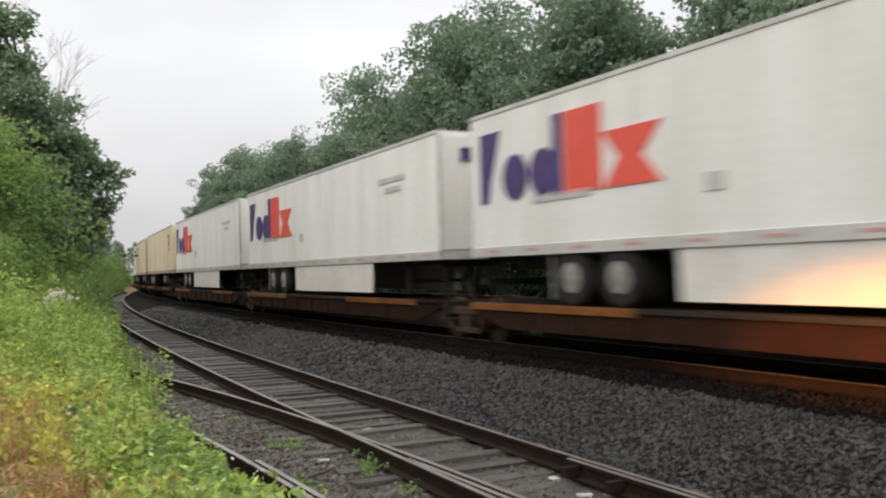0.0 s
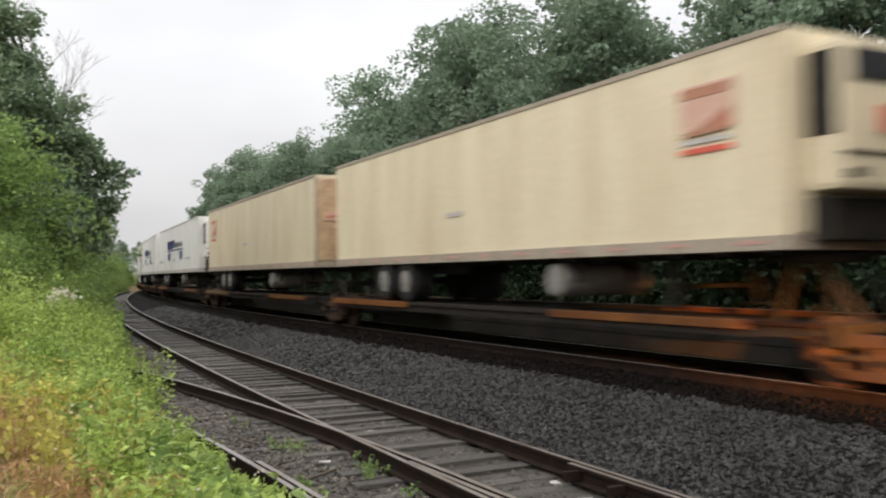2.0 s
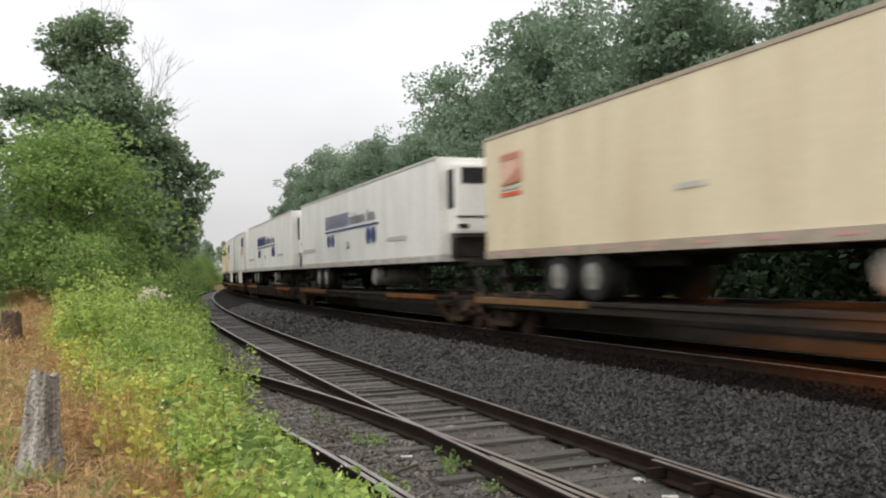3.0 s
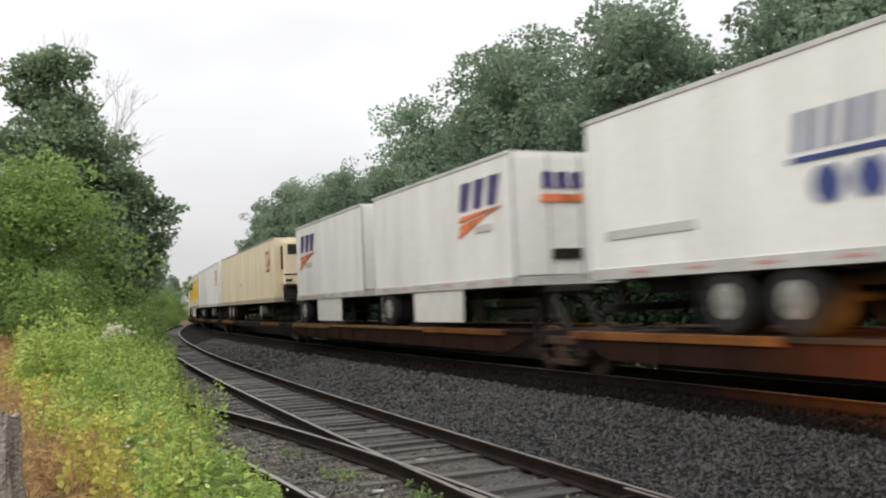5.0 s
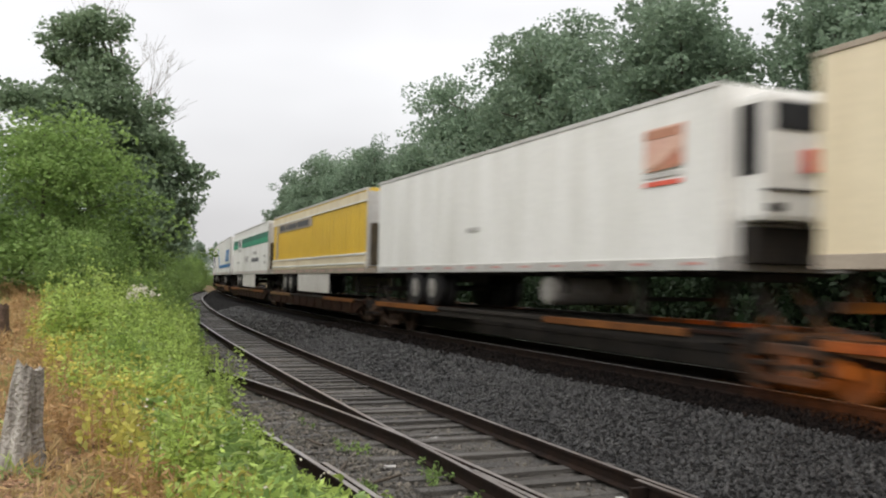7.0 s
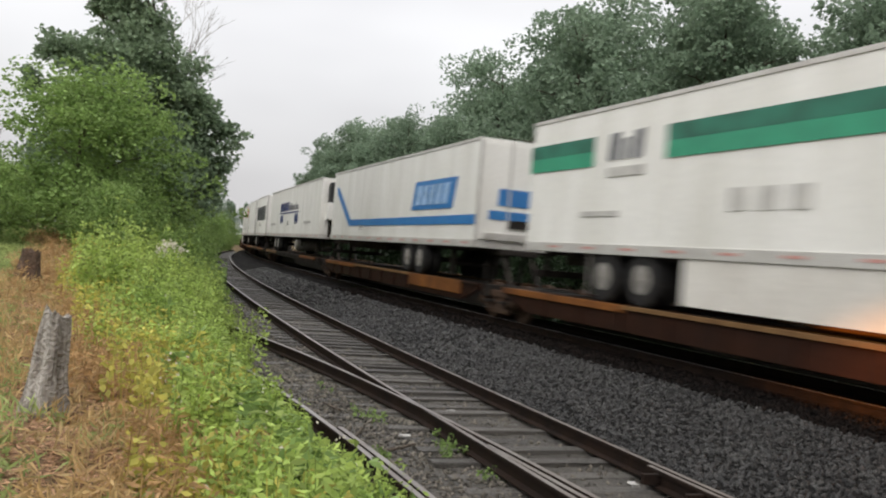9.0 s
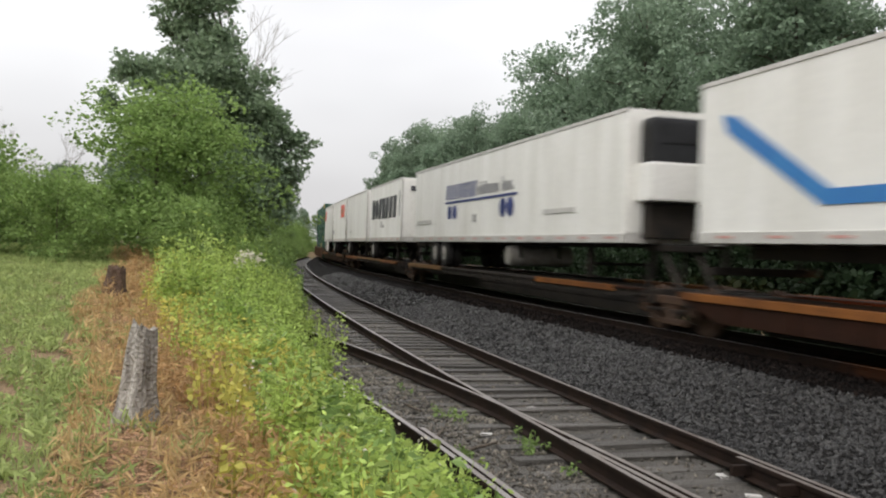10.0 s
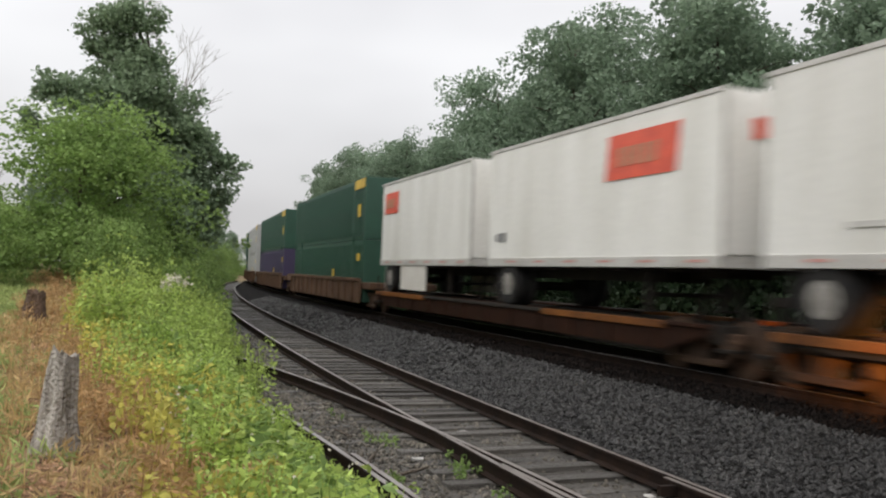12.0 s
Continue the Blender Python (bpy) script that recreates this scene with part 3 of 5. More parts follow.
def make_trailer(s_nose, s_tail, paint, label, nose="plain", skirt=None, tank=None, dress=None, ribs=True, strips=True, axles=(3.4, 4.7)):
    """A road trailer that rides with its nose towards -y. Its origin is on the rail level under its middle."""
    ob = tagged(new("trailer"), label, "trailer", "trailers on the train")
    L = s_tail - s_nose
    n = -L / 2 + (0.62 if nose in ("reefer", "open_reefer") else 0.0)     # front of the box
    r = L / 2
    body = part("box_body", block(bmesh.new(), -HALF, HALF, n, r, FLOOR + 0.1, TOP, 0.035), paint, ob)
    if ribs:
        k = int((r - n) / 1.22)
        for i in range(1, k):
            piece("panel_seam", (0.012, 0.04, TOP - FLOOR - 0.4), paint, ob, (-HALF, n + (r - n) * i / k, (TOP + FLOOR) / 2 + 0.05))
    bm = bmesh.new()
    block(bm, -HALF - 0.022, HALF + 0.022, n - 0.012, r + 0.012, FLOOR - 0.06, FLOOR + 0.14, 0.012)
    part("bottom_rail", bm, M["grime"] if paint is not M["white"] else M["alu"], ob, "dull aluminium lower side rail")
    bm = bmesh.new()
    block(bm, -HALF - 0.02, -HALF + 0.05, n - 0.01, r + 0.01, TOP - 0.07, TOP + 0.012, 0.01)
    block(bm, HALF - 0.05, HALF + 0.02, n - 0.01, r + 0.01, TOP - 0.07, TOP + 0.012, 0.01)
    part("top_rail", bm, M["grime"] if paint is M["cream"] else M["alu"], ob, "dull metal upper side rail")
    if strips:
        y = n + 0.6
        while y < r - 0.5:
            piece("reflector_strip", (0.012, 0.45, 0.045), M["reflector"], ob, (-HALF - 0.024, y, FLOOR + 0.05))
            y += 1.42
    # tail doors
    for sgn in (-1, 1):
        bm = block(bmesh.new(), sgn * 0.02, sgn * (HALF - 0.06), r, r + 0.035, FLOOR + 0.16, TOP - 0.1, 0.01)
        door = part("rear_door", bm, paint, ob)
        rb = bmesh.new()
        for x in (0.35, 0.85):
            rod(rb, (sgn * x, r + 0.055, FLOOR + 0.16), (sgn * x, r + 0.055, TOP - 0.1), 0.016, 0.016, 6)
        part("lock_rod", rb, M["alu"], door)
    # nose
    if nose in ("plain", "stained", "dark"):
        m = {"plain": paint, "stained": M["tan_door"], "dark": M["alu"]}[nose]
        part("nose_panel", block(bmesh.new(), -HALF + 0.07, HALF - 0.07, n - 0.03, n, FLOOR + 0.16, TOP - 0.12, 0.01), m, ob)
        bm = bmesh.new()
        for x in (-HALF + 0.03, HALF - 0.03, -0.4, 0.4):
            block(bm, x - 0.035, x + 0.035, n - 0.055, n, FLOOR + 0.1, TOP - 0.06, 0.008)
        part("nose_post", bm, M["alu"] if nose != "stained" else M["grime"], ob)
        bm = block(bmesh.new(), -0.35, 0.35, n - 0.09, n - 0.03, FLOOR + 0.5, FLOOR + 0.72, 0.02)
        part("coupling_box", bm, M["under"], ob, "black hose and plug box")
        if nose == "dark":
            part("nose_panel", block(bmesh.new(), -HALF + 0.12, HALF - 0.12, n - 0.05, n - 0.031, FLOOR + 0.2, 3.45, 0.006), M["dark_panel"], ob, "dark brown lower nose panel")
        if nose == "stained":
            bm = bmesh.new()
            block(bm, -1.0, 0.95, n - 0.062, n - 0.031, 3.22, 3.5, 0.01)
            block(bm, -0.7, 1.1, n - 0.062, n - 0.031, 2.98, 3.1, 0.01)
            part("stain", bm, M["faded_red"], ob, "faded red smear")
            bm = bmesh.new()
            block(bm, -0.95, 0.3, n - 0.068, n - 0.031, 3.3, 3.38, 0.01)
            block(bm, 0.35, 0.9, n - 0.068, n - 0.031, 3.36, 3.56, 0.01)
            part("stain", bm, M["rust_smear"], ob, "rusty red smear")
    else:
        low = 3.05 if nose == "reefer" else 3.25
        part("nose_panel", block(bmesh.new(), -HALF + 0.07, HALF - 0.07, n - 0.02, n, FLOOR + 0.16, TOP - 0.12, 0.01), paint, ob)
        shell = block(bmesh.new(), -0.98, 0.98, n - 0.60, n - 0.02, low - 0.55, TOP - 0.22, 0.09)
        unit_ob = part("cooling_unit", shell, paint if nose == "reefer" else M["unit"], ob, "refrigeration unit on the nose")
        if nose == "open_reefer":
            part("unit_cover", block(bmesh.new(), -1.06, 1.06, n - 0.66, n - 0.02, low - 0.6, low + 0.22, 0.05), paint, unit_ob, "white lower cover")
        bm = bmesh.new()
        block(bm, -0.995, -0.96, n - 0.52, n - 0.08, low + 0.15, TOP - 0.38, 0.01)
        block(bm, -0.78, 0.78, n - 0.625, n - 0.59, TOP - 0.78, TOP - 0.34, 0.015)
        part("grille", bm, M["unit"], unit_ob, "black air grille")
        bm = bmesh.new()
        for z in np.arange(low + 0.2, TOP - 0.42, 0.07):
            block(bm, -1.003, -0.99, n - 0.50, n - 0.10, z, z + 0.022)
        part("louvre", bm, M["under"], unit_ob)
        bm = bmesh.new()
        block(bm, -0.95, 0.95, n - 0.628, n - 0.598, low - 0.1, low - 0.06, 0.004)
        block(bm, -0.9, -0.6, n - 0.622, n - 0.59, low - 0.4, low - 0.28, 0.01)
        part("unit_trim", bm, M["under"], unit_ob)
        bm = block(bmesh.new(), -0.9, 0.9, n - 0.35, n - 0.02, FLOOR + 0.05, low - 0.62, 0.03)
        part("nose_box", bm, M["under"], ob, "black box under the cooling unit")
    # running gear
    bm = bmesh.new()
    for x in (-0.5, 0.5):
        block(bm, x - 0.06, x + 0.06, r - 6.6, r - 0.6, FLOOR - 0.32, FLOOR - 0.05, 0.01)
    for k in range(int((r - n) / 0.9)):
        piece("floor_bearer", (2 * HALF - 0.06, 0.06, 0.07), M["under"], ob, (0, n + 0.3 + k * 0.9, FLOOR - 0.09))
    bumper = bmesh.new()
    block(bumper, -1.15, 1.15, r - 0.25, r - 0.1, DECK + 0.35, DECK + 0.5, 0.02)
    for x in (-0.8, 0.8):
        block(bumper, x - 0.05, x + 0.05, r - 0.25, r - 0.12, DECK + 0.4, FLOOR - 0.05, 0.01)
    part("tail_bumper", bumper, M["under"], ob)
    part("underframe", bm, M["under"], ob, "black steel underframe")
    for a in axles:
        axle = part("axle", rod(bmesh.new(), (-1.2, r - a, DECK + 0.5), (1.2, r - a, DECK + 0.5), 0.075, 0.075, 10), M["under"], ob)
        for sgn in (1, -1):
            w = hang(TYRE, None, "tyre", ob)
            w.matrix_basis = pose(0, r - a, DECK + 0.5, 0, 0, 0 if sgn > 0 else 180)
            h = hang(HUB, None, "hub", w, "pale painted wheel hub")
    bm = bmesh.new()
    block(bm, -HALF + 0.02, -HALF + 0.05, r - axles[0] + 0.56, r - axles[0] + 0.60, DECK + 0.12, FLOOR - 0.05)
    part("mud_flap", bm, M["hub"] if skirt else M["rubber"], ob)
    gear = bmesh.new()
    for x in (-0.85, 0.85):
        block(gear, x - 0.07, x + 0.07, n + 2.5, n + 2.64, FLOOR - 0.75, FLOOR - 0.05, 0.01)
        block(gear, x - 0.05, x + 0.05, n + 2.52, n + 2.62, DECK + 0.14, FLOOR - 0.7, 0.01)
        block(gear, x - 0.16, x + 0.16, n + 2.44, n + 2.7, DECK + 0.11, DECK + 0.15, 0.006)
    rod(gear, (-0.85, n + 2.57, FLOOR - 0.55), (0.85, n + 2.57, FLOOR - 0.55), 0.04, 0.04, 8)
    part("landing_leg", gear, M["under"], ob, "grimy folding landing legs")
    if skirt:
        a, b = skirt
        bm = bmesh.new()
        plate(bm, [(r - a, FLOOR - 0.06), (r - b, FLOOR - 0.06), (r - b + 0.02, DECK + 0.14), (r - a - 0.03, DECK + 0.14)], -HALF + 0.03, 0.02)
        part("side_skirt", bm, M["skirt"], ob, "off-white plastic side skirt")
        bm = block(bmesh.new(), HALF - 0.05, HALF - 0.03, r - b, r - a, DECK + 0.14, FLOOR - 0.06)
        part("side_skirt", bm, M["skirt"], ob, "off-white plastic side skirt")
        for k in range(1, 5):
            piece("skirt_brace", (0.27, 0.04, 0.44), M["under"], ob, (-HALF + 0.165, r - a - (b - a) * k / 5, FLOOR - 0.28))
    if tank:
        bm = rod(bmesh.new(), (-HALF + 0.08, r - tank, FLOOR - 0.45), (HALF - 0.5, r - tank, FLOOR - 0.45), 0.30, 0.30, 26)
        bmesh.ops.bevel(bm, geom=[e for e in bm.edges if any(len(f.verts) > 4 for f in e.link_faces)], offset=0.05, segments=2, affect="EDGES")
        tk = part("fuel_tank", bm, M["hub"], ob, "pale round fuel tank")
        for x in (-0.9, 0.3):
            piece("tank_strap", (0.08, 0.64, 0.45), M["under"], tk, (x, r - tank, FLOOR - 0.275), 0.01)
    if dress:
        dress(ob, n, r)
    MOVING.append((ob, s_nose, s_tail))
    return ob


# --- side dressings; n and r are the front and rear ends of the box ---
def dress_courier(ob, n, r):
    """Plain violet and red blocks in place of a courier's lettering, near the tail."""
    S = -HALF - 0.012
    y = r - 0.42
    bm = bmesh.new()
    plate(bm, [(y, 2.82), (y - 0.3, 2.82), (y - 0.42, 3.3), (y - 0.78, 4.22), (y, 4.22)], S)
    part("violet_block", bm, M["purple"], ob, "violet block marks")
    for c in (1.30, 2.24):
        part("violet_block", disc(bmesh.new(), y - c, 3.26, 0.44, S), M["purple"], ob)
    bars(ob, M["purple"], "violet_block", y - 2.56, 2.80, [(1.44, 0.28)], 0)
    bars(ob, M["red"], "red_block", y - 2.90, 2.80, [(1.43, 1.05)], 0, label="red block marks")
    bm = bmesh.new()
    a = y - 4.0
    plate(bm, [(a, 2.80), (a - 1.42, 2.80), (a - 0.95, 3.26), (a - 1.42, 3.72), (a, 3.72), (a - 0.4, 3.26)], S)
    part("red_block", bm, M["red"], ob)
    bars(ob, M["grey_mark"], "grey_lettering", y - 1.9, 2.72, [(0.14, 0.3)] * 5, 0.05)
    bars(ob, M["grey_mark"], "grey_lettering", y - 6.3, 2.55, [(0.26, 0.36)], 0)
    bars(ob, M["grey_mark"], "grey_lettering", n + 3.4, 3.75, [(0.12, 1.6)], 0)
    bars(ob, M["grey_mark"], "grey_lettering", n + 3.0, 3.5, [(0.12, 0.9)], 0)
    part("violet_block", block(bmesh.new(), -0.75, -0.1, n - 0.075, n - 0.056, 3.98, 4.28), M["purple"], ob)
    part("red_block", block(bmesh.new(), -0.06, 0.55, n - 0.075, n - 0.056, 3.98, 4.28), M["red"], ob)


def disc(bm, y, z, rad, x, depth=0.012):
    return rod(bm, (x, y, z), (x - depth, y, z), rad, rad, 28)


def dress_crest(place):
    def go(ob, n, r):
        y = n + 1.9 if place == "nose" else r - 0.9
        S = -HALF - 0.012
        bars(ob, M["faded_red"], "crest", y, 3.50, [(0.66, 1.05)], 0, 0.04, label="faded red square crest")
        bars(ob, M["rust_smear"], "crest", y, 3.98, [(0.14, 0.95)], 0, 0.04, S - 0.008)
        bm = bmesh.new()
        plate(bm, [(y + 0.02, 3.42), (y - 1.0, 3.46), (y - 1.0, 3.80), (y - 0.5, 3.58)], S - 0.016)
        part("crest", bm, M["rust_smear"], ob)
        bars(ob, M["grey_mark"], "grey_lettering", y - 0.02, 3.32, [(0.07, 0.95)], 0)
        bars(ob, M["scarlet"], "crest", y, 3.18, [(0.08, 1.0)], 0)
        bars(ob, M["grey_mark"], "grey_lettering", (n + r) / 2 + 1.2, 2.75, [(0.1, 0.2)] * 3, 0.06)
        bm = block(bmesh.new(), -0.25, 0.3, n - 0.66, n - 0.62, 3.25, 3.6, 0.005) if place == "nose" else None
        if bm:
            part("crest", bm, M["scarlet"], ob)
    return go


def dress_shipper(ob, n, r):
    """Dark blue bars and two pairs of round blue marks."""
    S = -HALF - 0.012
    y = r - 4.9
    bars(ob, M["navy"], "navy_lettering", y, 3.27, [(0.52, 0.16), (0.52, 0.12), (0.52, 0.10), (0.52, 0.16), (0.52, 0.10), (0.52, 0.14), (0.52, 0.12), (0.52, 0.16), (0.52, 0.14), (0.52, 0.12), (0.52, 0.16), (0.52, 0.1)], 0.18, 0.16, label="dark blue bar lettering")
    bars(ob, M["grey_dark"], "grey_lettering", y - 3.85, 3.30, [(0.28, 0.16), (0.42, 0.1), (0.28, 0.14), (0.40, 0.08), (0.28, 0.14), (0.28, 0.14), (0.28, 0.1), (0.28, 0.12), (0.28, 0.12)], 0.11)
    bars(ob, M["grey_dark"], "grey_lettering", y - 6.2, 3.30, [(0.42, 0.08), (0.28, 0.14), (0.28, 0.1), (0.28, 0.12), (0.1, 0.08)], 0.12)
    bars(ob, M["navy"], "navy_rule", y + 0.1, 3.13, [(0.07, 7.6)], 0)
    for c in (0.5, 1.15, 6.3, 6.95):
        part("round_mark", disc(bmesh.new(), y - c, 2.80, 0.25 if c < 2 else 0.29, S), M["navy"], ob, "round dark blue mark")
    bars(ob, M["grey_mark"], "grey_lettering", r - 0.55, 2.45, [(0.15, 2.3)], 0)
    bars(ob, M["grey_mark"], "grey_lettering", n + 4.6, 2.5, [(0.12, 2.0)], 0)
    c = bpy.data.curves.new("number", "FONT")
    c.body, c.size, c.extrude = "53", 0.36, 0.004
    t = new("number", c)
    t.parent = ob
    t.matrix_basis = Matrix.Translation((-HALF - 0.014, y - 3.3, 2.42)) @ Matrix(((0, 0, -1, 0), (-1, 0, 0, 0), (0, 1, 0, 0), (0, 0, 0, 1)))
    c.materials.append(M["charcoal"])


def dress_freight(place):
    """Slanted violet blocks above an orange swoosh."""
    def go(ob, n, r):
        S = -HALF - 0.012
        y = n + 2.6 if place == "nose" else r - 0.72
        for k in range(3):
            a = y - k * 0.72
            bm = bmesh.new()
            plate(bm, [(a - 0.06, 3.60), (a - 0.46, 3.58), (a - 0.72, 4.22), (a - 0.18, 4.24)], S)
            part("violet_block", bm, M["purple"], ob, "slanted violet block marks")
        bm = bmesh.new()
        plate(bm, [(y + 0.05, 2.94), (y - 1.45, 3.38), (y - 2.2, 3.50), (y - 0.1, 3.26)], S)
        plate(bm, [(y, 3.32), (y - 1.8, 3.48), (y - 2.2, 3.53), (y - 0.1, 3.46)], S)
        part("orange_swoosh", bm, M["flame"], ob, "orange swoosh")
        bars(ob, M["grey_mark"], "grey_lettering", y - 0.8, 3.02, [(0.16, 0.9)], 0, 0.1)
        for k in range(3):
            part("violet_block", block(bmesh.new(), -0.55 + k * 0.36, -0.28 + k * 0.36, n - 0.075, n - 0.056, 3.85, 4.2), M["purple"], ob)
        part("orange_swoosh", block(bmesh.new(), -0.6, 0.45, n - 0.075, n - 0.056, 3.55, 3.72), M["flame"], ob)
    return go


def dress_yellow(ob, n, r):
    y = n + 0.6
    while y < r - 0.3:
        piece("side_post", (0.05, 0.1, TOP - FLOOR - 0.92), M["yellow"], ob, (-HALF - 0.015, y, (TOP + FLOOR) / 2 + 0.04), 0.008)
        y += 0.62
    bm = bmesh.new()
    block(bm, -HALF - 0.024, -HALF, n, r, TOP - 0.42, TOP - 0.13)
    block(bm, -HALF - 0.034, -HALF, n, r, FLOOR + 0.15, FLOOR + 0.58)
    part("pale_band", bm, M["cream"], ob, "pale yellow upper and lower band")
    for z in (FLOOR + 0.56, FLOOR + 0.24):
        part("rub_rail", block(bmesh.new(), -HALF - 0.06, -HALF, n, r, z, z + 0.07, 0.01), M["white"], ob, "pale rubbing rail")
    part("rub_rail", block(bmesh.new(), -HALF - 0.05, -HALF, n, r, TOP - 0.46, TOP - 0.41, 0.01), M["white"], ob)
    part("grey_post", block(bmesh.new(), -HALF - 0.045, -HALF, r - 1.45, r - 1.05, FLOOR + 0.64, TOP - 0.47, 0.01), M["grime"], ob, "grey-tan upright panel")
    part("sign_panel", block(bmesh.new(), -HALF - 0.042, -HALF, r - 9.2, r - 1.7, 3.78, 4.2, 0.01), M["grime"], ob, "grey-tan lettering panel")
    bars(ob, M["charcoal"], "dark_lettering", r - 2.0, 3.86, [(0.24, 1.2), (0.24, 0.3), (0.24, 2.0), (0.24, 2.4)], 0.25, label="dark bar lettering", side=-HALF - 0.043)


def dress_green(ob, n, r):
    S = -HALF - 0.012
    for m, z, h in (("green_band_dark", 3.80, 0.29), ("green_band", 3.50, 0.297)):
        bars(ob, M[m], "green_band", r, z, [(h, 2.75)], 0, label="green side band")
        bars(ob, M[m], "green_band", r - 5.2, z, [(h, r - n - 5.2)], 0)
    bars(ob, M["grey_dark"], "dark_mark", r - 3.3, 3.58, [(0.52, 0.34), (0.40, 0.22), (0.52, 0.30)], 0.14, 0.12)
    bars(ob, M["grey_mark"], "grey_lettering", r - 3.3, 3.26, [(0.18, 1.25)], 0)
    bars(ob, M["grey_mark"], "grey_lettering", r - 2.4, 2.5, [(0.1, 1.4)], 0)
    bars(ob, M["grey_mark"], "grey_lettering", r - 7.0, 2.55, [(0.36, 0.36)] * 3, 0.3)
    bars(ob, M["grey_mark"], "grey_lettering", n + 6.4, 2.95, [(0.16, 1.8)], 0)
    bars(ob, M["grey_dark"], "grey_lettering", n + 7.0, 2.5, [(0.2, 0.42), (0.26, 0.3), (0.2, 0.5), (0.2, 0.62), (0.26, 0.3), (0.2, 0.55)], 0.1, 0.1)
    bars(ob, M["grey_mark"], "grey_lettering", n + 1.5, 2.66, [(0.16, 0.7)], 0)
    bars(ob, M["grey_mark"], "grey_lettering", n + 1.5, 2.34, [(0.14, 0.6)], 0)


def dress_blue(ob, n, r):
    S = -HALF - 0.012
    bm = bmesh.new()
    plate(bm, [(r - 0.72, 4.02), (r - 0.85, 3.70), (r - 3.3, 2.34), (n, 2.36), (n, 2.62), (r - 3.5, 2.58), (r - 1.15, 3.92)], S)
    part("blue_band", bm, M["blue"], ob, "angled blue side band")
    bars(ob, M["blue"], "blue_panel", n + 5.55, 2.82, [(0.88, 3.75)], 0, 0.32, label="slanted blue panel")
    bars(ob, M["pale_blue"], "pale_lettering", n + 5.15, 2.96, [(0.6, 0.42)] * 5, 0.2, 0.32, S - 0.012)
    bars(ob, M["grey_mark"], "grey_lettering", r - 5.0, 2.2, [(0.16, 0.5)], 0)
    bm = bmesh.new()
    block(bm, -0.95, 0.95, n - 0.05, n - 0.031, 2.52, 2.76)
    block(bm, -0.7, 0.75, n - 0.05, n - 0.031, 2.9, 3.35)
    part("blue_band", bm, M["blue"], ob)
    bm = bmesh.new()
    block(bm, -1.1, 1.1, n - 0.09, n - 0.03, FLOOR + 0.16, FLOOR + 0.36, 0.02)
    part("nose_bumper", bm, M["alu"], ob)


def dress_road(ob, n, r):
    S = -HALF - 0.012
    outlines = {"block": [(0, 0), (0.86, 0), (0.86, 1), (0, 1)], "lean": [(0, 0), (0.74, 0), (0.94, 1), (0.2, 1)]}
    y = r - 0.72
    for kind in ("block", "round", "lean", "block", "lean", "lean", "lean"):
        bm = bmesh.new()
        if kind == "round":
            disc(bm, y - 0.5, 3.41, 0.5, S)
            y -= 1.08
        else:
            plate(bm, [(y - u * 0.96, 2.9 + v * 1.02) for u, v in outlines[kind]], S)
            y -= max(u for u, _ in outlines[kind]) * 0.96 + 0.1
        part("dark_mark", bm, M["charcoal"], ob, "tall charcoal block mark")
    bars(ob, M["grey_mark"], "grey_lettering", r - 3.4, 2.45, [(0.3, 0.4), (0.16, 0.5)], 0.1)
    bars(ob, M["grey_dark"], "dark_bar", n + 0.45, 2.95, [(1.15, 0.1)], 0)
    bm = bmesh.new()
    for k in range(5):
        block(bm, -0.9 + k * 0.37, -0.62 + k * 0.37, n - 0.07, n - 0.056, 4.06, 4.28)
    part("dark_lettering", bm, M["charcoal"], ob)


def dress_red(ob, n, r):
    S = -HALF - 0.012
    bars(ob, M["scarlet"], "red_panel", n + 3.5, 3.42, [(0.86, 2.3)], 0, 0.12, label="bright red slanted panel")
    bars(ob, M["rust_smear"], "red_lettering", n + 3.1, 3.66, [(0.36, 0.2)] * 5, 0.08, 0.12, S - 0.01)
    bars(ob, M["charcoal"], "dark_mark", r - 0.5, 2.35, [(0.2, 0.14), (0.22, 0.22)], 0.14)
    part("red_panel", block(bmesh.new(), -0.75, 0.1, n - 0.07, n - 0.056, 3.85, 4.2), M["scarlet"], ob)


def dress_red_tail(ob, n, r):
    bars(ob, M["scarlet"], "red_panel", r - 0.4, 3.55, [(0.72, 1.5)], 0, 0.12, label="bright red slanted panel")
    bars(ob, M["rust_smear"], "red_lettering", r - 0.6, 3.75, [(0.3, 0.18)] * 4, 0.08, 0.12, -HALF - 0.022)


def dress_plain(ob, n, r):
    bars(ob, M["grey_mark"], "grey_lettering", r - 1.6, 2.3, [(0.08, 0.7)], 0)


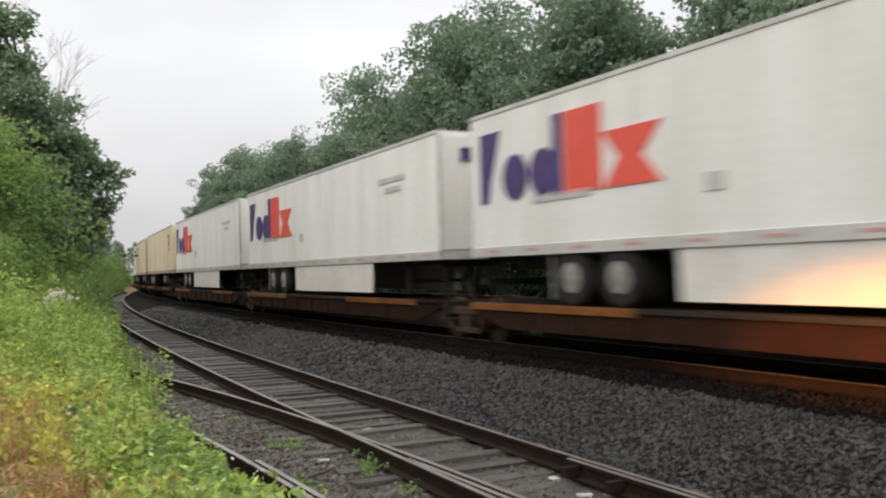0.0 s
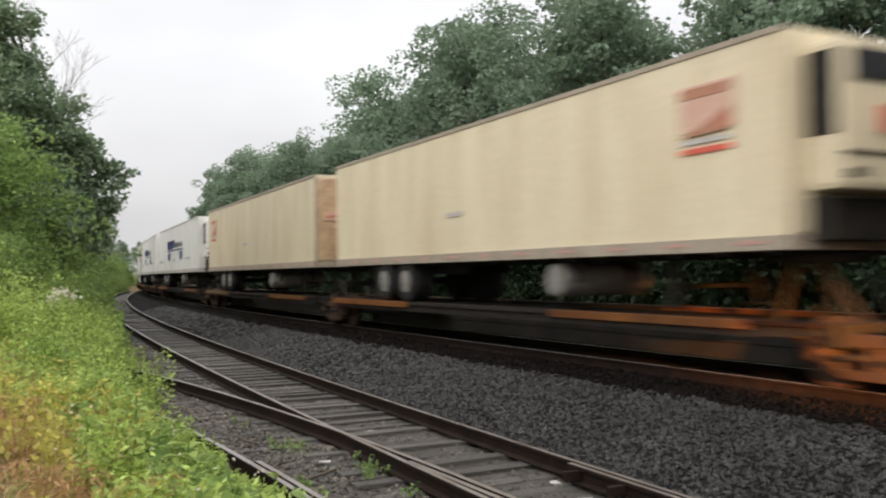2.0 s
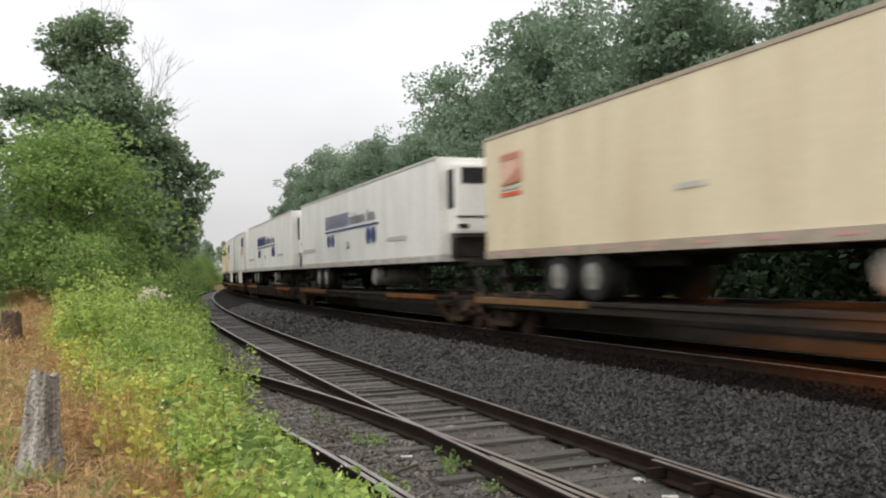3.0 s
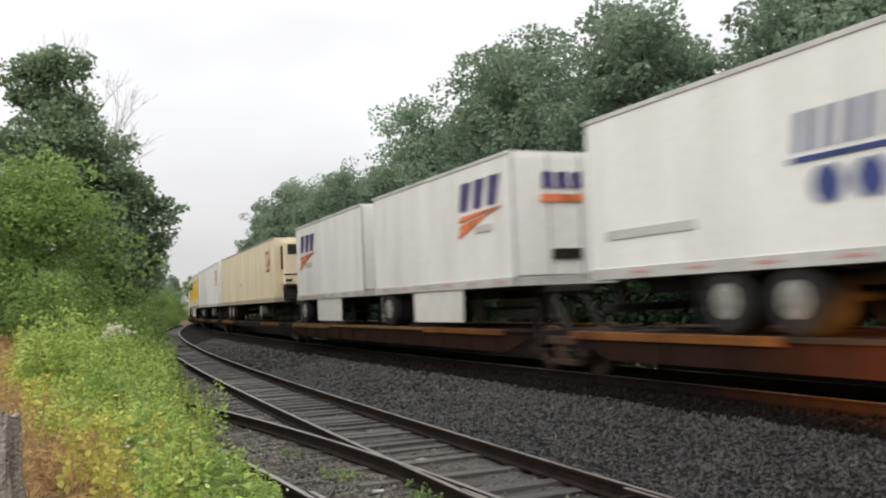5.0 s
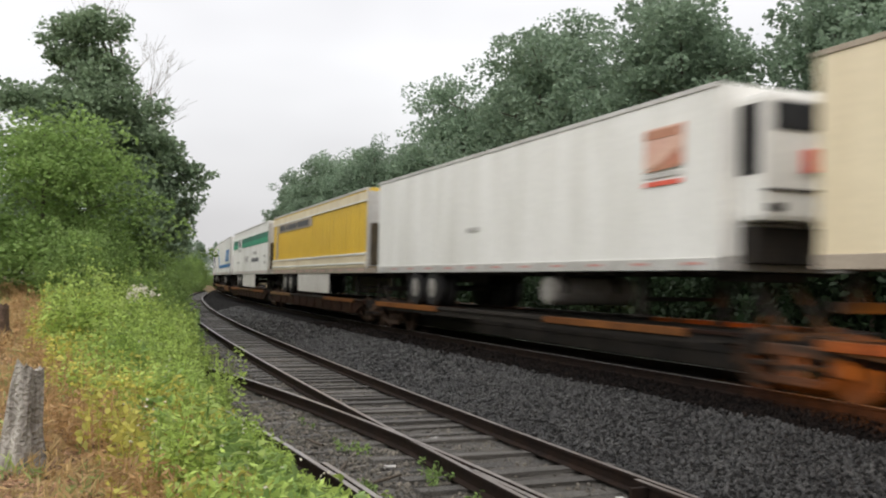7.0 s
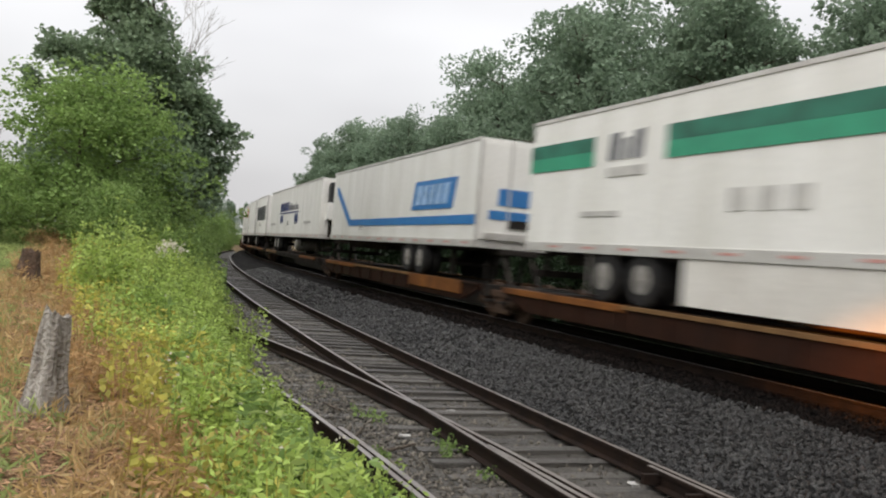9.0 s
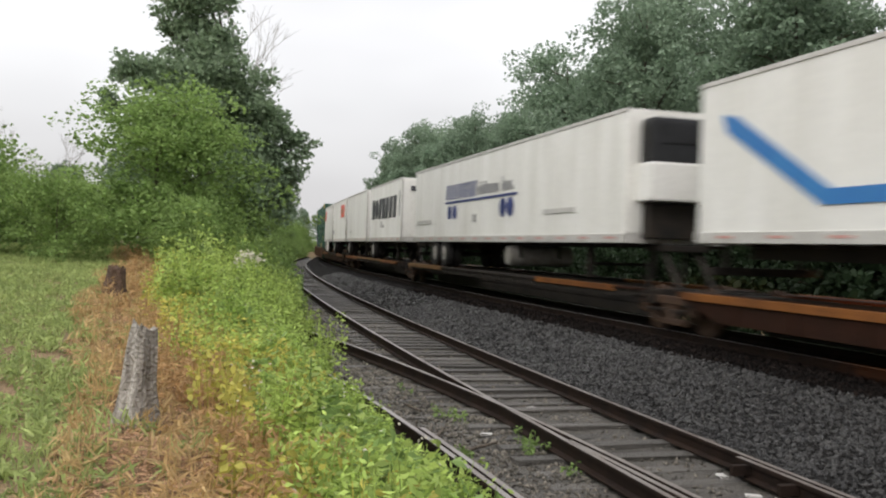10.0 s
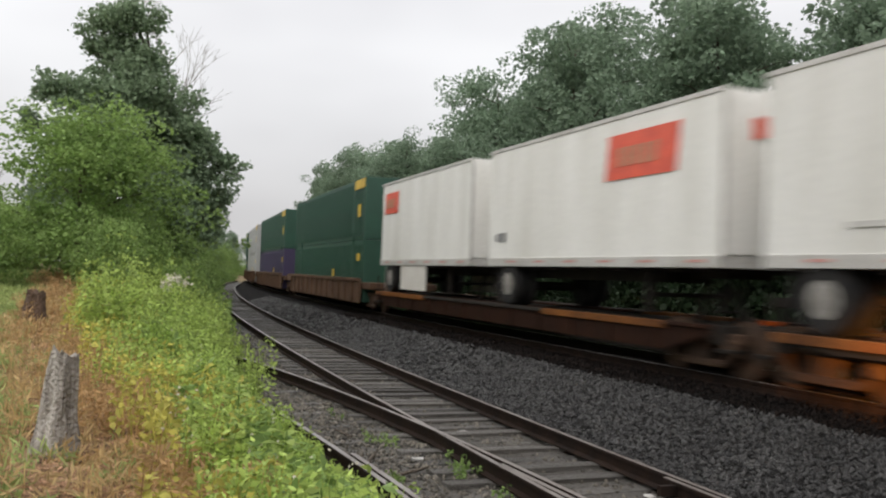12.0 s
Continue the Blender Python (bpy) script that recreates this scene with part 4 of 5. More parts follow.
# --- the flat cars under the trailers ---
def make_truck(parent, y):
    """One four-wheeled truck under a car's end, as parts of the car."""
    tr = new("truck")
    tr.parent = parent
    tr.matrix_basis = pose(0, y, 0)
    for sgn in (-1, 1):
        x = sgn * 1.0
        bm = bmesh.new()
        block(bm, x - 0.07, x + 0.07, -1.18, 1.18, 0.56, 0.72, 0.02)
        block(bm, x - 0.06, x + 0.06, -0.6, 0.6, 0.16, 0.28, 0.02)
        for s2 in (-1, 1):
            rod(bm, (x, s2 * 0.62, 0.22), (x, s2 * 0.98, 0.6), 0.075, 0.075, 6)
            block(bm, x - 0.1, x + 0.1, s2 * 0.9 - 0.14, s2 * 0.9 + 0.14, 0.34, 0.62, 0.03)
            rod(bm, (x + sgn * 0.09, s2 * 0.9, 0.46), (x + sgn * 0.17, s2 * 0.9, 0.46), 0.11, 0.09, 12)
        for k in (-0.18, 0, 0.18):
            rod(bm, (x, k, 0.28), (x, k, 0.56), 0.07, 0.07, 8)
        part("side_frame", bm, M["cast"], tr)
        for s2 in (-1, 1):
            bm = rod(bmesh.new(), (sgn * 0.66, s2 * 0.9, 0.46), (sgn * 0.79, s2 * 0.9, 0.46), 0.46, 0.46, 28)
            rod(bm, (sgn * 0.79, s2 * 0.9, 0.46), (sgn * 0.83, s2 * 0.9, 0.46), 0.2, 0.14, 16)
            part("wheel", bm, M["cast"], tr)
    bm = bmesh.new()
    block(bm, -1.0, 1.0, -0.2, 0.2, 0.42, 0.66, 0.03)
    for s2 in (-1, 1):
        rod(bm, (-0.7, s2 * 0.9, 0.46), (0.7, s2 * 0.9, 0.46), 0.08, 0.08, 8)
    part("bolster", bm, M["cast"], tr)


def make_car(s0, s1, trucks, pups=None, pale_edge=True, deep=True, rear=4.05, long_edge=False, panel=False):
    """A brown flat car with low side girders, its origin on the rail level under its middle."""
    ob = tagged(new("flat_car"), "brown and orange steel flat car under trailers", "flat car", "flat cars of the train")
    L = s1 - s0
    a, b = -L / 2, L / 2
    bm = bmesh.new()
    block(bm, -0.42, 0.42, a + 0.3, b - 0.3, DECK - 0.42, DECK - 0.03, 0.02)
    block(bm, -0.40, 0.40, a + 1.9, b - 1.9, DECK - 0.68, DECK - 0.40, 0.03)
    part("centre_sill", bm, M["under"], ob, "black centre sill")
    for sgn in (-1, 1):
        x0, x1 = sgn * 1.26, sgn * 1.34
        bm = bmesh.new()
        low = DECK - (0.48 if deep else 0.22)
        v = [bm.verts.new((x, y, z)) for x in (x0, x1) for y, z in ((a + 0.7, DECK - 0.14), (a + 1.9, low), (b - 1.9, low), (b - 0.7, DECK - 0.14), (b - 0.7, DECK - 0.02), (a + 0.7, DECK - 0.02))]
        bm.faces.new(v[:6]), bm.faces.new(list(reversed(v[6:])))
        for i in range(6):
            j = (i + 1) % 6
            bm.faces.new((v[i], v[i + 6], v[j + 6], v[j]))
        bmesh.ops.recalc_face_normals(bm, faces=bm.faces)
        girder = part("side_girder", bm, M["oxide"] if deep else M["under"], ob)
        y = a + 2.2
        while y < b - 2:
            piece("stiffener", (0.035, 0.06, DECK - 0.05 - low), M["oxide"] if deep else M["under"], girder, (sgn * 1.357, y, (DECK - 0.05 + low) / 2))
            y += 1.5
        # a deep painted panel over the first wheel platform, a thin worn edge along the rest
        runs = [(a + 0.7, a + 1.9, 0.05, M["oxide"], ""), (a + 1.904, a + 6.5, 0.35 if panel else 0.12, M["orange"], "scuffed orange side panel")]
        runs += [(a + 6.504, b - 5.9, 0.07, M["tan_edge"] if long_edge else M["under"], ""),
                 (b - 5.896, b - 0.7, 0.13, M["orange"] if pale_edge else M["tan_edge"], "scuffed deck edge")]
        for y0, y1, h, m, word in runs:
            part("deck_edge", block(bmesh.new(), sgn * 1.24, sgn * 1.39, y0, y1, DECK - h, DECK + 0.005, 0.006), m, ob, word)
        bm = bmesh.new()
        block(bm, sgn * 0.75, sgn * 1.3, b - rear - 2.4, b - 0.9, DECK - 0.06, DECK, 0.01)
        if pups:
            block(bm, sgn * 0.75, sgn * 1.3, -3.2, 3.2, DECK - 0.06, DECK, 0.01)
        part("wheel_deck", bm, M["oxide"], ob, "steel deck plate for the tyres")
    for k in range(int(L / 2.2)):
        piece("cross_bearer", (2.6, 0.16, 0.13), M["under"], ob, (0, a + 1.2 + k * 2.2, DECK - 0.135), 0.01)
    for y in ([a + 1.7] if not pups else [a + 1.7, 1.6]):
        bm = bmesh.new()
        block(bm, -0.55, 0.55, y - 0.4, y + 0.4, FLOOR - 0.22, FLOOR - 0.07, 0.03)
        for x in (-0.4, 0.4):
            rod(bm, (x, y - 0.2, FLOOR - 0.2), (x, y - 0.9, DECK - 0.03), 0.06, 0.06, 6)
            rod(bm, (x, y + 0.2, FLOOR - 0.2), (x, y + 0.5, DECK - 0.03), 0.06, 0.06, 6)
        part("trailer_hitch", bm, M["under"], ob, "black steel trailer hitch")
    for e, sgn in ((a, -1), (b, 1)):
        bm = bmesh.new()
        block(bm, -1.2, 1.2, e - sgn * 0.75, e - sgn * 0.55, DECK - 0.3, DECK, 0.02)
        block(bm, -0.14, 0.14, e - sgn * 0.7, e, DECK - 0.24, DECK - 0.02, 0.03)
        rod(bm, (-1.25, e - sgn * 0.55, DECK - 0.1), (-1.25, e - sgn * 0.55, DECK + 0.55), 0.02, 0.02, 6)
        block(bm, -1.3, -0.8, e - sgn * 0.5, e - sgn * 0.3, DECK - 0.42, DECK - 0.36, 0.01)
        part("end_platform", bm, M["under"], ob)
    for y in trucks:
        make_truck(ob, y)
    MOVING.append((ob, s0, s1))
    return ob


FEDERAL = dict(paint=M["white"], label="white road trailer with violet and red block lettering", skirt=(6.1, 12.9), dress=dress_courier)
make_trailer(-1.0, 16.1, **FEDERAL)
make_trailer(17.6, 34.5, **FEDERAL)
make_trailer(36.0, 53.4, **FEDERAL)
make_trailer(54.8, 71.8, M["cream"], "cream refrigerated trailer with a faded red crest", "reefer", tank=11.0, dress=dress_crest("nose"))
make_trailer(73.8, 91.0, M["cream"], "cream trailer with a rust-stained nose and small crest", "stained", tank=11.5, dress=dress_crest("tail"))
make_trailer(93.6, 112.2, M["white"], "white refrigerated trailer with dark blue bar lettering", "reefer", tank=11.5, dress=dress_shipper)
make_trailer(114.2, 132.5, M["white"], "white refrigerated trailer with round blue marks", "reefer", tank=11.5, dress=dress_shipper)
PUP = dict(paint=M["white"], label="short white trailer with violet lettering and orange swoosh", skirt=(3.0, 6.1), axles=(1.05,))
make_trailer(135.4, 144.1, dress=dress_freight("nose"), **PUP)
make_trailer(145.3, 153.9, dress=dress_freight("tail"), **PUP)
make_trailer(157.8, 176.2, M["cream"], "cream refrigerated trailer with a red crest by its nose", "reefer", tank=13.6, dress=dress_crest("nose"))
make_trailer(177.5, 194.6, M["white"], "dull white trailer with a faded red crest", "reefer", tank=11.0, dress=dress_crest("nose"))
make_trailer(195.9, 213.6, M["yellow"], "yellow ribbed trailer with dark bar lettering", "dark", skirt=(6.4, 12.4), dress=dress_yellow)
make_trailer(215.4, 233.0, M["white"], "white trailer with a two-tone green side band", "dark", skirt=(5.9, 12.2), dress=dress_green)
make_trailer(236.1, 253.2, M["white"], "white trailer with an angled blue side band", "plain", dress=dress_blue, axles=(11.4, 12.65))
make_trailer(255.4, 275.1, M["white"], "white refrigerated trailer with an open dark nose unit", "open_reefer", tank=11.5, dress=dress_shipper)
ROADP = dict(paint=M["white"], axles=(1.15,))
make_trailer(277.9, 286.6, label="short white trailer with tall charcoal bar lettering", dress=dress_road, **ROADP)
make_trailer(288.0, 296.8, label="short plain white trailer with grimy corners", dress=dress_plain, **ROADP)
make_trailer(297.8, 306.9, label="short white trailer with a red panel", dress=dress_red, **ROADP)
make_trailer(308.2, 316.8, label="short white trailer with a red panel and skirt", skirt=(2.4, 5.0), dress=dress_red_tail, **ROADP)

CARS = [(-1.8, 16.8, 0), (16.9, 35.2, 0), (35.3, 54.1, 0), (54.2, 72.7, 0), (72.8, 92.3, 0), (92.4, 113.2, 0), (113.3, 133.9, 0),
        (134.0, 155.4, 1), (155.5, 176.8, 0), (176.9, 195.2, 0), (195.3, 214.5, 0), (214.6, 234.6, 0), (234.7, 254.3, 0),
        (254.4, 276.4, 0), (276.5, 297.2, 1), (297.3, 317.8, 1)]
for k, (a, b, pups) in enumerate(CARS):
    ends = [-(b - a) / 2 + 0.05] if k % 5 else [-(b - a) / 2 + 1.35]
    if (k + 1) % 5 == 0:
        ends.append((b - a) / 2 - 1.35)
    make_car(a, b, ends, pups, pale_edge=k % 3 != 1, long_edge=k in (7, 11, 12, 14), panel=k == 12, deep=k in (0, 1, 2, 6, 7, 10, 11, 12, 15), rear=4.05 + (b - a - 18.4) * 0.4)


def make_container(s0, s1, z0, paint, label, marks):
    ob = tagged(new("container"), label, "container", "containers on the well cars")
    L = s1 - s0
    n, r = -L / 2, L / 2
    part("box_body", block(bmesh.new(), -1.21, 1.21, n, r, z0, z0 + 2.43, 0.02), paint, ob)
    y = n + 0.35
    while y < r - 0.3:
        piece("corrugation", (0.04, 0.18, 2.1), paint, ob, (-1.23, y, z0 + 1.22), 0.012)
        y += 0.36
    for y in (n + 0.1, n + 2.0, r - 2.0, r - 0.1):
        piece("corner_post", (0.06, 0.18, 2.44), paint, ob, (-1.23, y, z0 + 1.22), 0.01)
    for y, z, w, h in marks:
        piece("painted_mark", (0.014, w, h), M["yellow"], ob, (-1.268, y + n + w / 2, z0 + z + h / 2), label="yellow painted mark")
    MOVING.append((ob, s0, s1))


def make_well(s0, s1):
    ob = tagged(new("well_car"), "rusty brown container well car", "well car", "well cars of the train")
    L = s1 - s0
    a, b = -L / 2, L / 2
    for sgn in (-1, 1):
        bm = bmesh.new()
        block(bm, sgn * 1.36, sgn * 1.44, a + 1.5, b - 2.6, 0.30, 1.18, 0.02)
        block(bm, sgn * 1.32, sgn * 1.5, a + 1.8, b - 1.8, 1.12, 1.26, 0.02)
        y = a + 2.6
        while y < b - 2.4:
            block(bm, sgn * 1.44, sgn * 1.5, y - 0.05, y + 0.05, 0.34, 1.12)
            y += 1.3
        part("well_side", bm, M["well_brown"], ob)
    bm = bmesh.new()
    for e, sgn in ((a, -1), (b, 1)):
        block(bm, -1.3, 1.3, e - sgn * 2.3, e - sgn * 0.3, 0.85, 1.1, 0.03)
    part("end_platform", bm, M["well_brown"], ob)
    part("well_floor", block(bmesh.new(), -1.36, 1.36, a + 2.2, b - 2.2, 0.27, 0.33), M["under"], ob)
    make_truck(ob, a + 1.1)
    MOVING.append((ob, s0, s1))


GREEN, VIOLET, GREY = (M["box_green"], "dark green"), (M["box_purple"], "dark violet"), (M["box_grey"], "pale grey")
for k, stack in enumerate(((GREEN, GREEN), (VIOLET, GREEN), (GREY, GREY), (GREEN, GREEN))):
    s = 317.9 + k * 21.4
    make_well(s, s + 21.3)
    for lvl, (pt, word) in enumerate(stack):
        make_container(s + 1.6, s + 18.2, 0.335 + lvl * 2.45, pt, word + " ribbed steel container stacked on a well car",
                       [(0.1, 2.02, 1.7, 0.36), (0.7, 0.9, 0.45, 0.5)] if lvl else [(0.3, 0.3, 0.8, 0.3), (5.6, 0.5, 0.3, 0.75), (0.6, 1.6, 0.5, 0.3)])


# ---------- trees and undergrowth ----------
def tree_limbs(rng, height, spread, trunk_r, first=0.25, count=11):
    """Trunk and limbs as tapered rods; returns the bmesh and the limb tips."""
    bm = bmesh.new()
    p = Vector((0, 0, -0.3))
    segs = 6
    spine = [p.copy()]
    for i in range(segs):
        p = p + Vector((rng.uniform(-0.12, 0.12) * spread * 0.3, rng.uniform(-0.12, 0.12) * spread * 0.3, (height * 0.92 + 0.3) / segs))
        spine.append(p.copy())
    for i in range(segs):
        ra = trunk_r * (1 - 0.86 * i / segs)
        rb = trunk_r * (1 - 0.86 * (i + 1) / segs)
        rod(bm, spine[i], spine[i + 1], ra, rb, 9)
    tips = [(spine[-1], 0.5), (spine[-2].lerp(spine[-1], 0.5), 0.8), (spine[-2], 0.9)]
    for k in range(count):
        h = first + (0.95 - first) * (k + rng.random()) / count
        i = min(segs - 1, int(h * segs))
        f = h * segs - i
        base = spine[i].lerp(spine[i + 1], f)
        ang = k * 2.4 + rng.uniform(-0.5, 0.5)
        reach = spread * (1.0 - 0.55 * abs(h - 0.45) / 0.55) * rng.uniform(0.7, 1.1)
        tip = base + Vector((math.cos(ang) * reach, math.sin(ang) * reach, reach * rng.uniform(0.25, 0.7)))
        mid = base.lerp(tip, 0.5) + Vector((0, 0, reach * 0.1))
        r = trunk_r * 0.4 * (1 - 0.6 * h)
        rod(bm, base, mid, r, r * 0.65, 6)
        rod(bm, mid, tip, r * 0.65, r * 0.2, 6)
        tips += [(tip, 1.0), (mid.lerp(tip, 0.4), 0.8)]
        for _ in range(2):
            t2 = mid + Vector((rng.uniform(-1, 1), rng.uniform(-1, 1), rng.uniform(0, 0.9))) * reach * 0.45
            rod(bm, mid, t2, r * 0.4, r * 0.12, 5)
            tips.append((t2, 0.75))
    return bm, tips


def make_tree(rng, height, spread, leaf, leaves, leaf_size, label, clump=None, first=0.22, name="tree", trunk=None, count=11):
    ob = tagged(new(name), label, "tree" if name == "tree" else "shrub")
    bm, tips = tree_limbs(rng, height, spread, trunk or height * 0.017, first, count)
    part("trunk", bm, M["bark"], ob)
    nr = np.random.default_rng(rng.randrange(10 ** 6))
    clump = clump or spread * 0.36
    per = leaves // len(tips)
    pts = []
    for tip, w in tips:
        n = int(per * w * nr.uniform(0.7, 1.35))
        subs = 5
        for _ in range(subs):
            c = np.array(tip) + nr.normal(size=3) * clump * [0.55, 0.55, 0.4]
            rad = clump * nr.uniform(0.3, 0.62)
            d = unit(nr.normal(size=(n // subs, 3))) * (nr.uniform(0.35, 1.0, (n // subs, 1)) ** 0.5) * rad * [1.15, 1.15, 0.75]
            pts.append(c + d)
    pts = np.concatenate(pts)
    pts = pts[pts[:, 2] > 0.05]
    bulk("crown", leaf_quads(nr, pts, leaf_size, 0.25, 0.34), 4, leaf, ob)
    return ob


TREES = random.Random(11)
WOODS = [make_tree(TREES, 13.5 + k * 0.6, 3.6 + 0.3 * k, M["leaf_hazed"], 27000, 0.235, "tall leafy green deciduous tree behind the railway", first=0.12, count=13) for k in range(5)]
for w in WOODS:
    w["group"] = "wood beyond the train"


def beyond(y, off):
    return main_x(y) + off


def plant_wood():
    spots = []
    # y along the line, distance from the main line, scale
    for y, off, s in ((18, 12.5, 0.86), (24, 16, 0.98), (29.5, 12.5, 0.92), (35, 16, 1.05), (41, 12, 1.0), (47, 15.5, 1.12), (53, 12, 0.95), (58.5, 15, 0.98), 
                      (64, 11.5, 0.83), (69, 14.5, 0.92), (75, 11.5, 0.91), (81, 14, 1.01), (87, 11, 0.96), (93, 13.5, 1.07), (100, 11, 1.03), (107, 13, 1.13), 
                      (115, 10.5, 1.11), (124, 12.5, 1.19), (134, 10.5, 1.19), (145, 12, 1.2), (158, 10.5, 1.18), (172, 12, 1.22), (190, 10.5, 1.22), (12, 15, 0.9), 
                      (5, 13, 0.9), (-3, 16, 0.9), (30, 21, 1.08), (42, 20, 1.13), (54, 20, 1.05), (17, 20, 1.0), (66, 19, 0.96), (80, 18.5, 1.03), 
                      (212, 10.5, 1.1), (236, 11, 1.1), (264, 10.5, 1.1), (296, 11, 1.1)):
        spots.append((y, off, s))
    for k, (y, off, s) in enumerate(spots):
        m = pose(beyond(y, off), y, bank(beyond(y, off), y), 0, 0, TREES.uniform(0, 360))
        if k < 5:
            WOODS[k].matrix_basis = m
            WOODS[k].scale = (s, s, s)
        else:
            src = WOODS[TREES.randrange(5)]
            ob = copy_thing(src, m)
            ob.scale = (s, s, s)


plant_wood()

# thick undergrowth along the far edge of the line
SHRUBS = [make_tree(TREES, 3.2, 2.0, M["leaf_shaded"], 3600, 0.2, "dense green shrub at the wood's edge", clump=1.05, first=0.05, name="shrub", trunk=0.06, count=8) for _ in range(2)]
for k in range(52):
    y = -4 + k * 2.05 + TREES.uniform(-0.8, 0.8)
    off = TREES.uniform(5.8, 9.4)
    m = pose(beyond(y, off), y, bank(beyond(y, off), y), 0, 0, TREES.uniform(0, 360))
    s = TREES.uniform(0.85, 1.35)
    ob = SHRUBS[k] if k < 2 else copy_thing(SHRUBS[k % 2], m)
    ob.matrix_basis = m
    ob.scale = (s, s, s)
    ob["group"] = "shrubs beyond the train"

near_shrub = make_tree(TREES, 3.0, 1.7, M["leaf_shrub"], 8000, 0.13, "bright green shrub on the bank", clump=0.9, first=0.05, name="shrub", trunk=0.05, count=8)
near_shrub.matrix_basis = pose(0.2, 21.0, bank(0.2, 21.0), 0, 0, 0)
near_shrub.scale = (0.5, 0.5, 0.5)
near_shrub["group"] = "shrubs on the bank"
# the near side: one tall tree, its lower neighbours, and a bare crown behind
def make_lobed_tree(lobes, leaf, per_square, leaf_size, label, trunk_r, seed):
    """A tree whose crown is a heap of leafy masses, each (across, deep, height, radius) on a limb of its own."""
    ob = tagged(new("tree"), label, "tree")
    nr = np.random.default_rng(seed)
    top = max(z for _, _, z, _ in lobes)
    bm = bmesh.new()
    spine = [Vector((0.25 * math.sin(k * 1.3), 0.15 * math.cos(k * 1.7), -0.3 + (top + 0.2) * k / 7)) for k in range(8)]
    for k in range(7):
        rod(bm, spine[k], spine[k + 1], trunk_r * (1 - 0.12 * k), trunk_r * (1 - 0.12 * (k + 1)), 9)
    pts = []
    for x, d, z, rad in lobes:
        tip = Vector((x, d, z))
        h = max(0.6, z - 0.55 * math.hypot(x, d) - 0.4) / (top + 0.2) * 7
        i = min(6, int(h))
        base = spine[i].lerp(spine[i + 1], min(1.0, h - i))
        mid = base.lerp(tip, 0.55) + Vector((0, 0, -0.12))
        rod(bm, base, mid, trunk_r * 0.32, trunk_r * 0.2, 6)
        rod(bm, mid, tip, trunk_r * 0.2, trunk_r * 0.06, 5)
        for _ in range(max(6, int(16 * rad))):
            u = unit(nr.normal(size=3) * [1, 1, 0.9])
            c = np.array(tip) + u * rad * nr.uniform(0.15, 1.0)
            rod(bm, mid.lerp(tip, 0.7), Vector(c), trunk_r * 0.05, trunk_r * 0.02, 4)
            cr = rad * nr.uniform(0.28, 0.62)
            n = int(per_square * cr * cr)
            q = unit(nr.normal(size=(n, 3))) * nr.uniform(0.1, 1.15, (n, 1)) ** 0.7 * cr * [1.2, 1.2, 0.75]
            pts.append(c + q)
    part("trunk", bm, M["bark"], ob)
    pts = np.concatenate(pts)
    bulk("crown", leaf_quads(nr, pts[pts[:, 2] > 0.05], leaf_size, 0.25, 0.34), 4, leaf, ob)
    return ob


big = make_lobed_tree([(-1.1, 0.3, 8.2, 0.95), (-0.2, -0.3, 8.15, 0.85), (-1.4, 0.2, 7.2, 0.85), (-0.3, 0.4, 6.9, 1.2), (-2.6, 0.2, 6.0, 0.72), (-1.7, -0.4, 5.7, 0.9), (-3.2, 0.3, 4.9, 0.6),
                       (-0.2, -0.6, 5.7, 1.45), (1.0, 0.4, 5.3, 1.15), (1.6, -0.3, 4.3, 1.1), (-0.5, 0.8, 4.2, 1.5), (2.5, 0.1, 3.9, 0.7), (3.0, 0.0, 4.05, 0.42), (2.0, 0.2, 2.9, 0.85), (2.75, -0.2, 2.75, 0.4),
                       (0.9, -0.8, 3.1, 1.35), (1.4, 0.3, 1.6, 1.1), (0.0, -0.6, 1.7, 1.25), (-1.6, 0.4, 4.2, 1.2), (-1.8, -0.2, 2.7, 1.3), (-1.6, 0.2, 1.3, 1.1)],
                      M["leaf_oak"], 620, 0.16, "tall dark green broadleaf tree beside the track", 0.2, 5)
big.matrix_basis = pose(0.95, 30, bank(0.95, 30))
second = make_tree(TREES, 5.5, 2.15, M["leaf_shrub"], 26000, 0.115, "rounded bright green young tree on the bank", clump=1.05, first=0.06, count=12)
second.matrix_basis = pose(-0.6, 24.0, bank(-0.6, 24.0), 0, 0, 10)
second.scale = (1.0, 1.0, 0.8)
third = make_tree(TREES, 6.5, 2.4, M["leaf_oak"], 14000, 0.18, "leafy green tree leaning over the line", clump=1.0, first=0.05, count=12)
third.matrix_basis = pose(1.3, 35, bank(1.3, 35), 0, 0, 100)
for k, (x, y, s) in enumerate(((2.2, 44, 0.6), (3.5, 56, 0.6), (5.2, 70, 0.62), (7.2, 86, 0.64), (9.6, 104, 0.68), (13, 124, 0.6), (17.5, 150, 0.5), (24, 180, 0.5), (33, 215, 0.55), (46, 250, 0.6))):
    ob = copy_thing(WOODS[k % 5], pose(x, y, bank(x, y), 0, 0, 47 * k))
    ob.scale = (s, s, s)
    tagged(ob, "leafy green tree in the row along the siding", "tree", "trees along the siding")
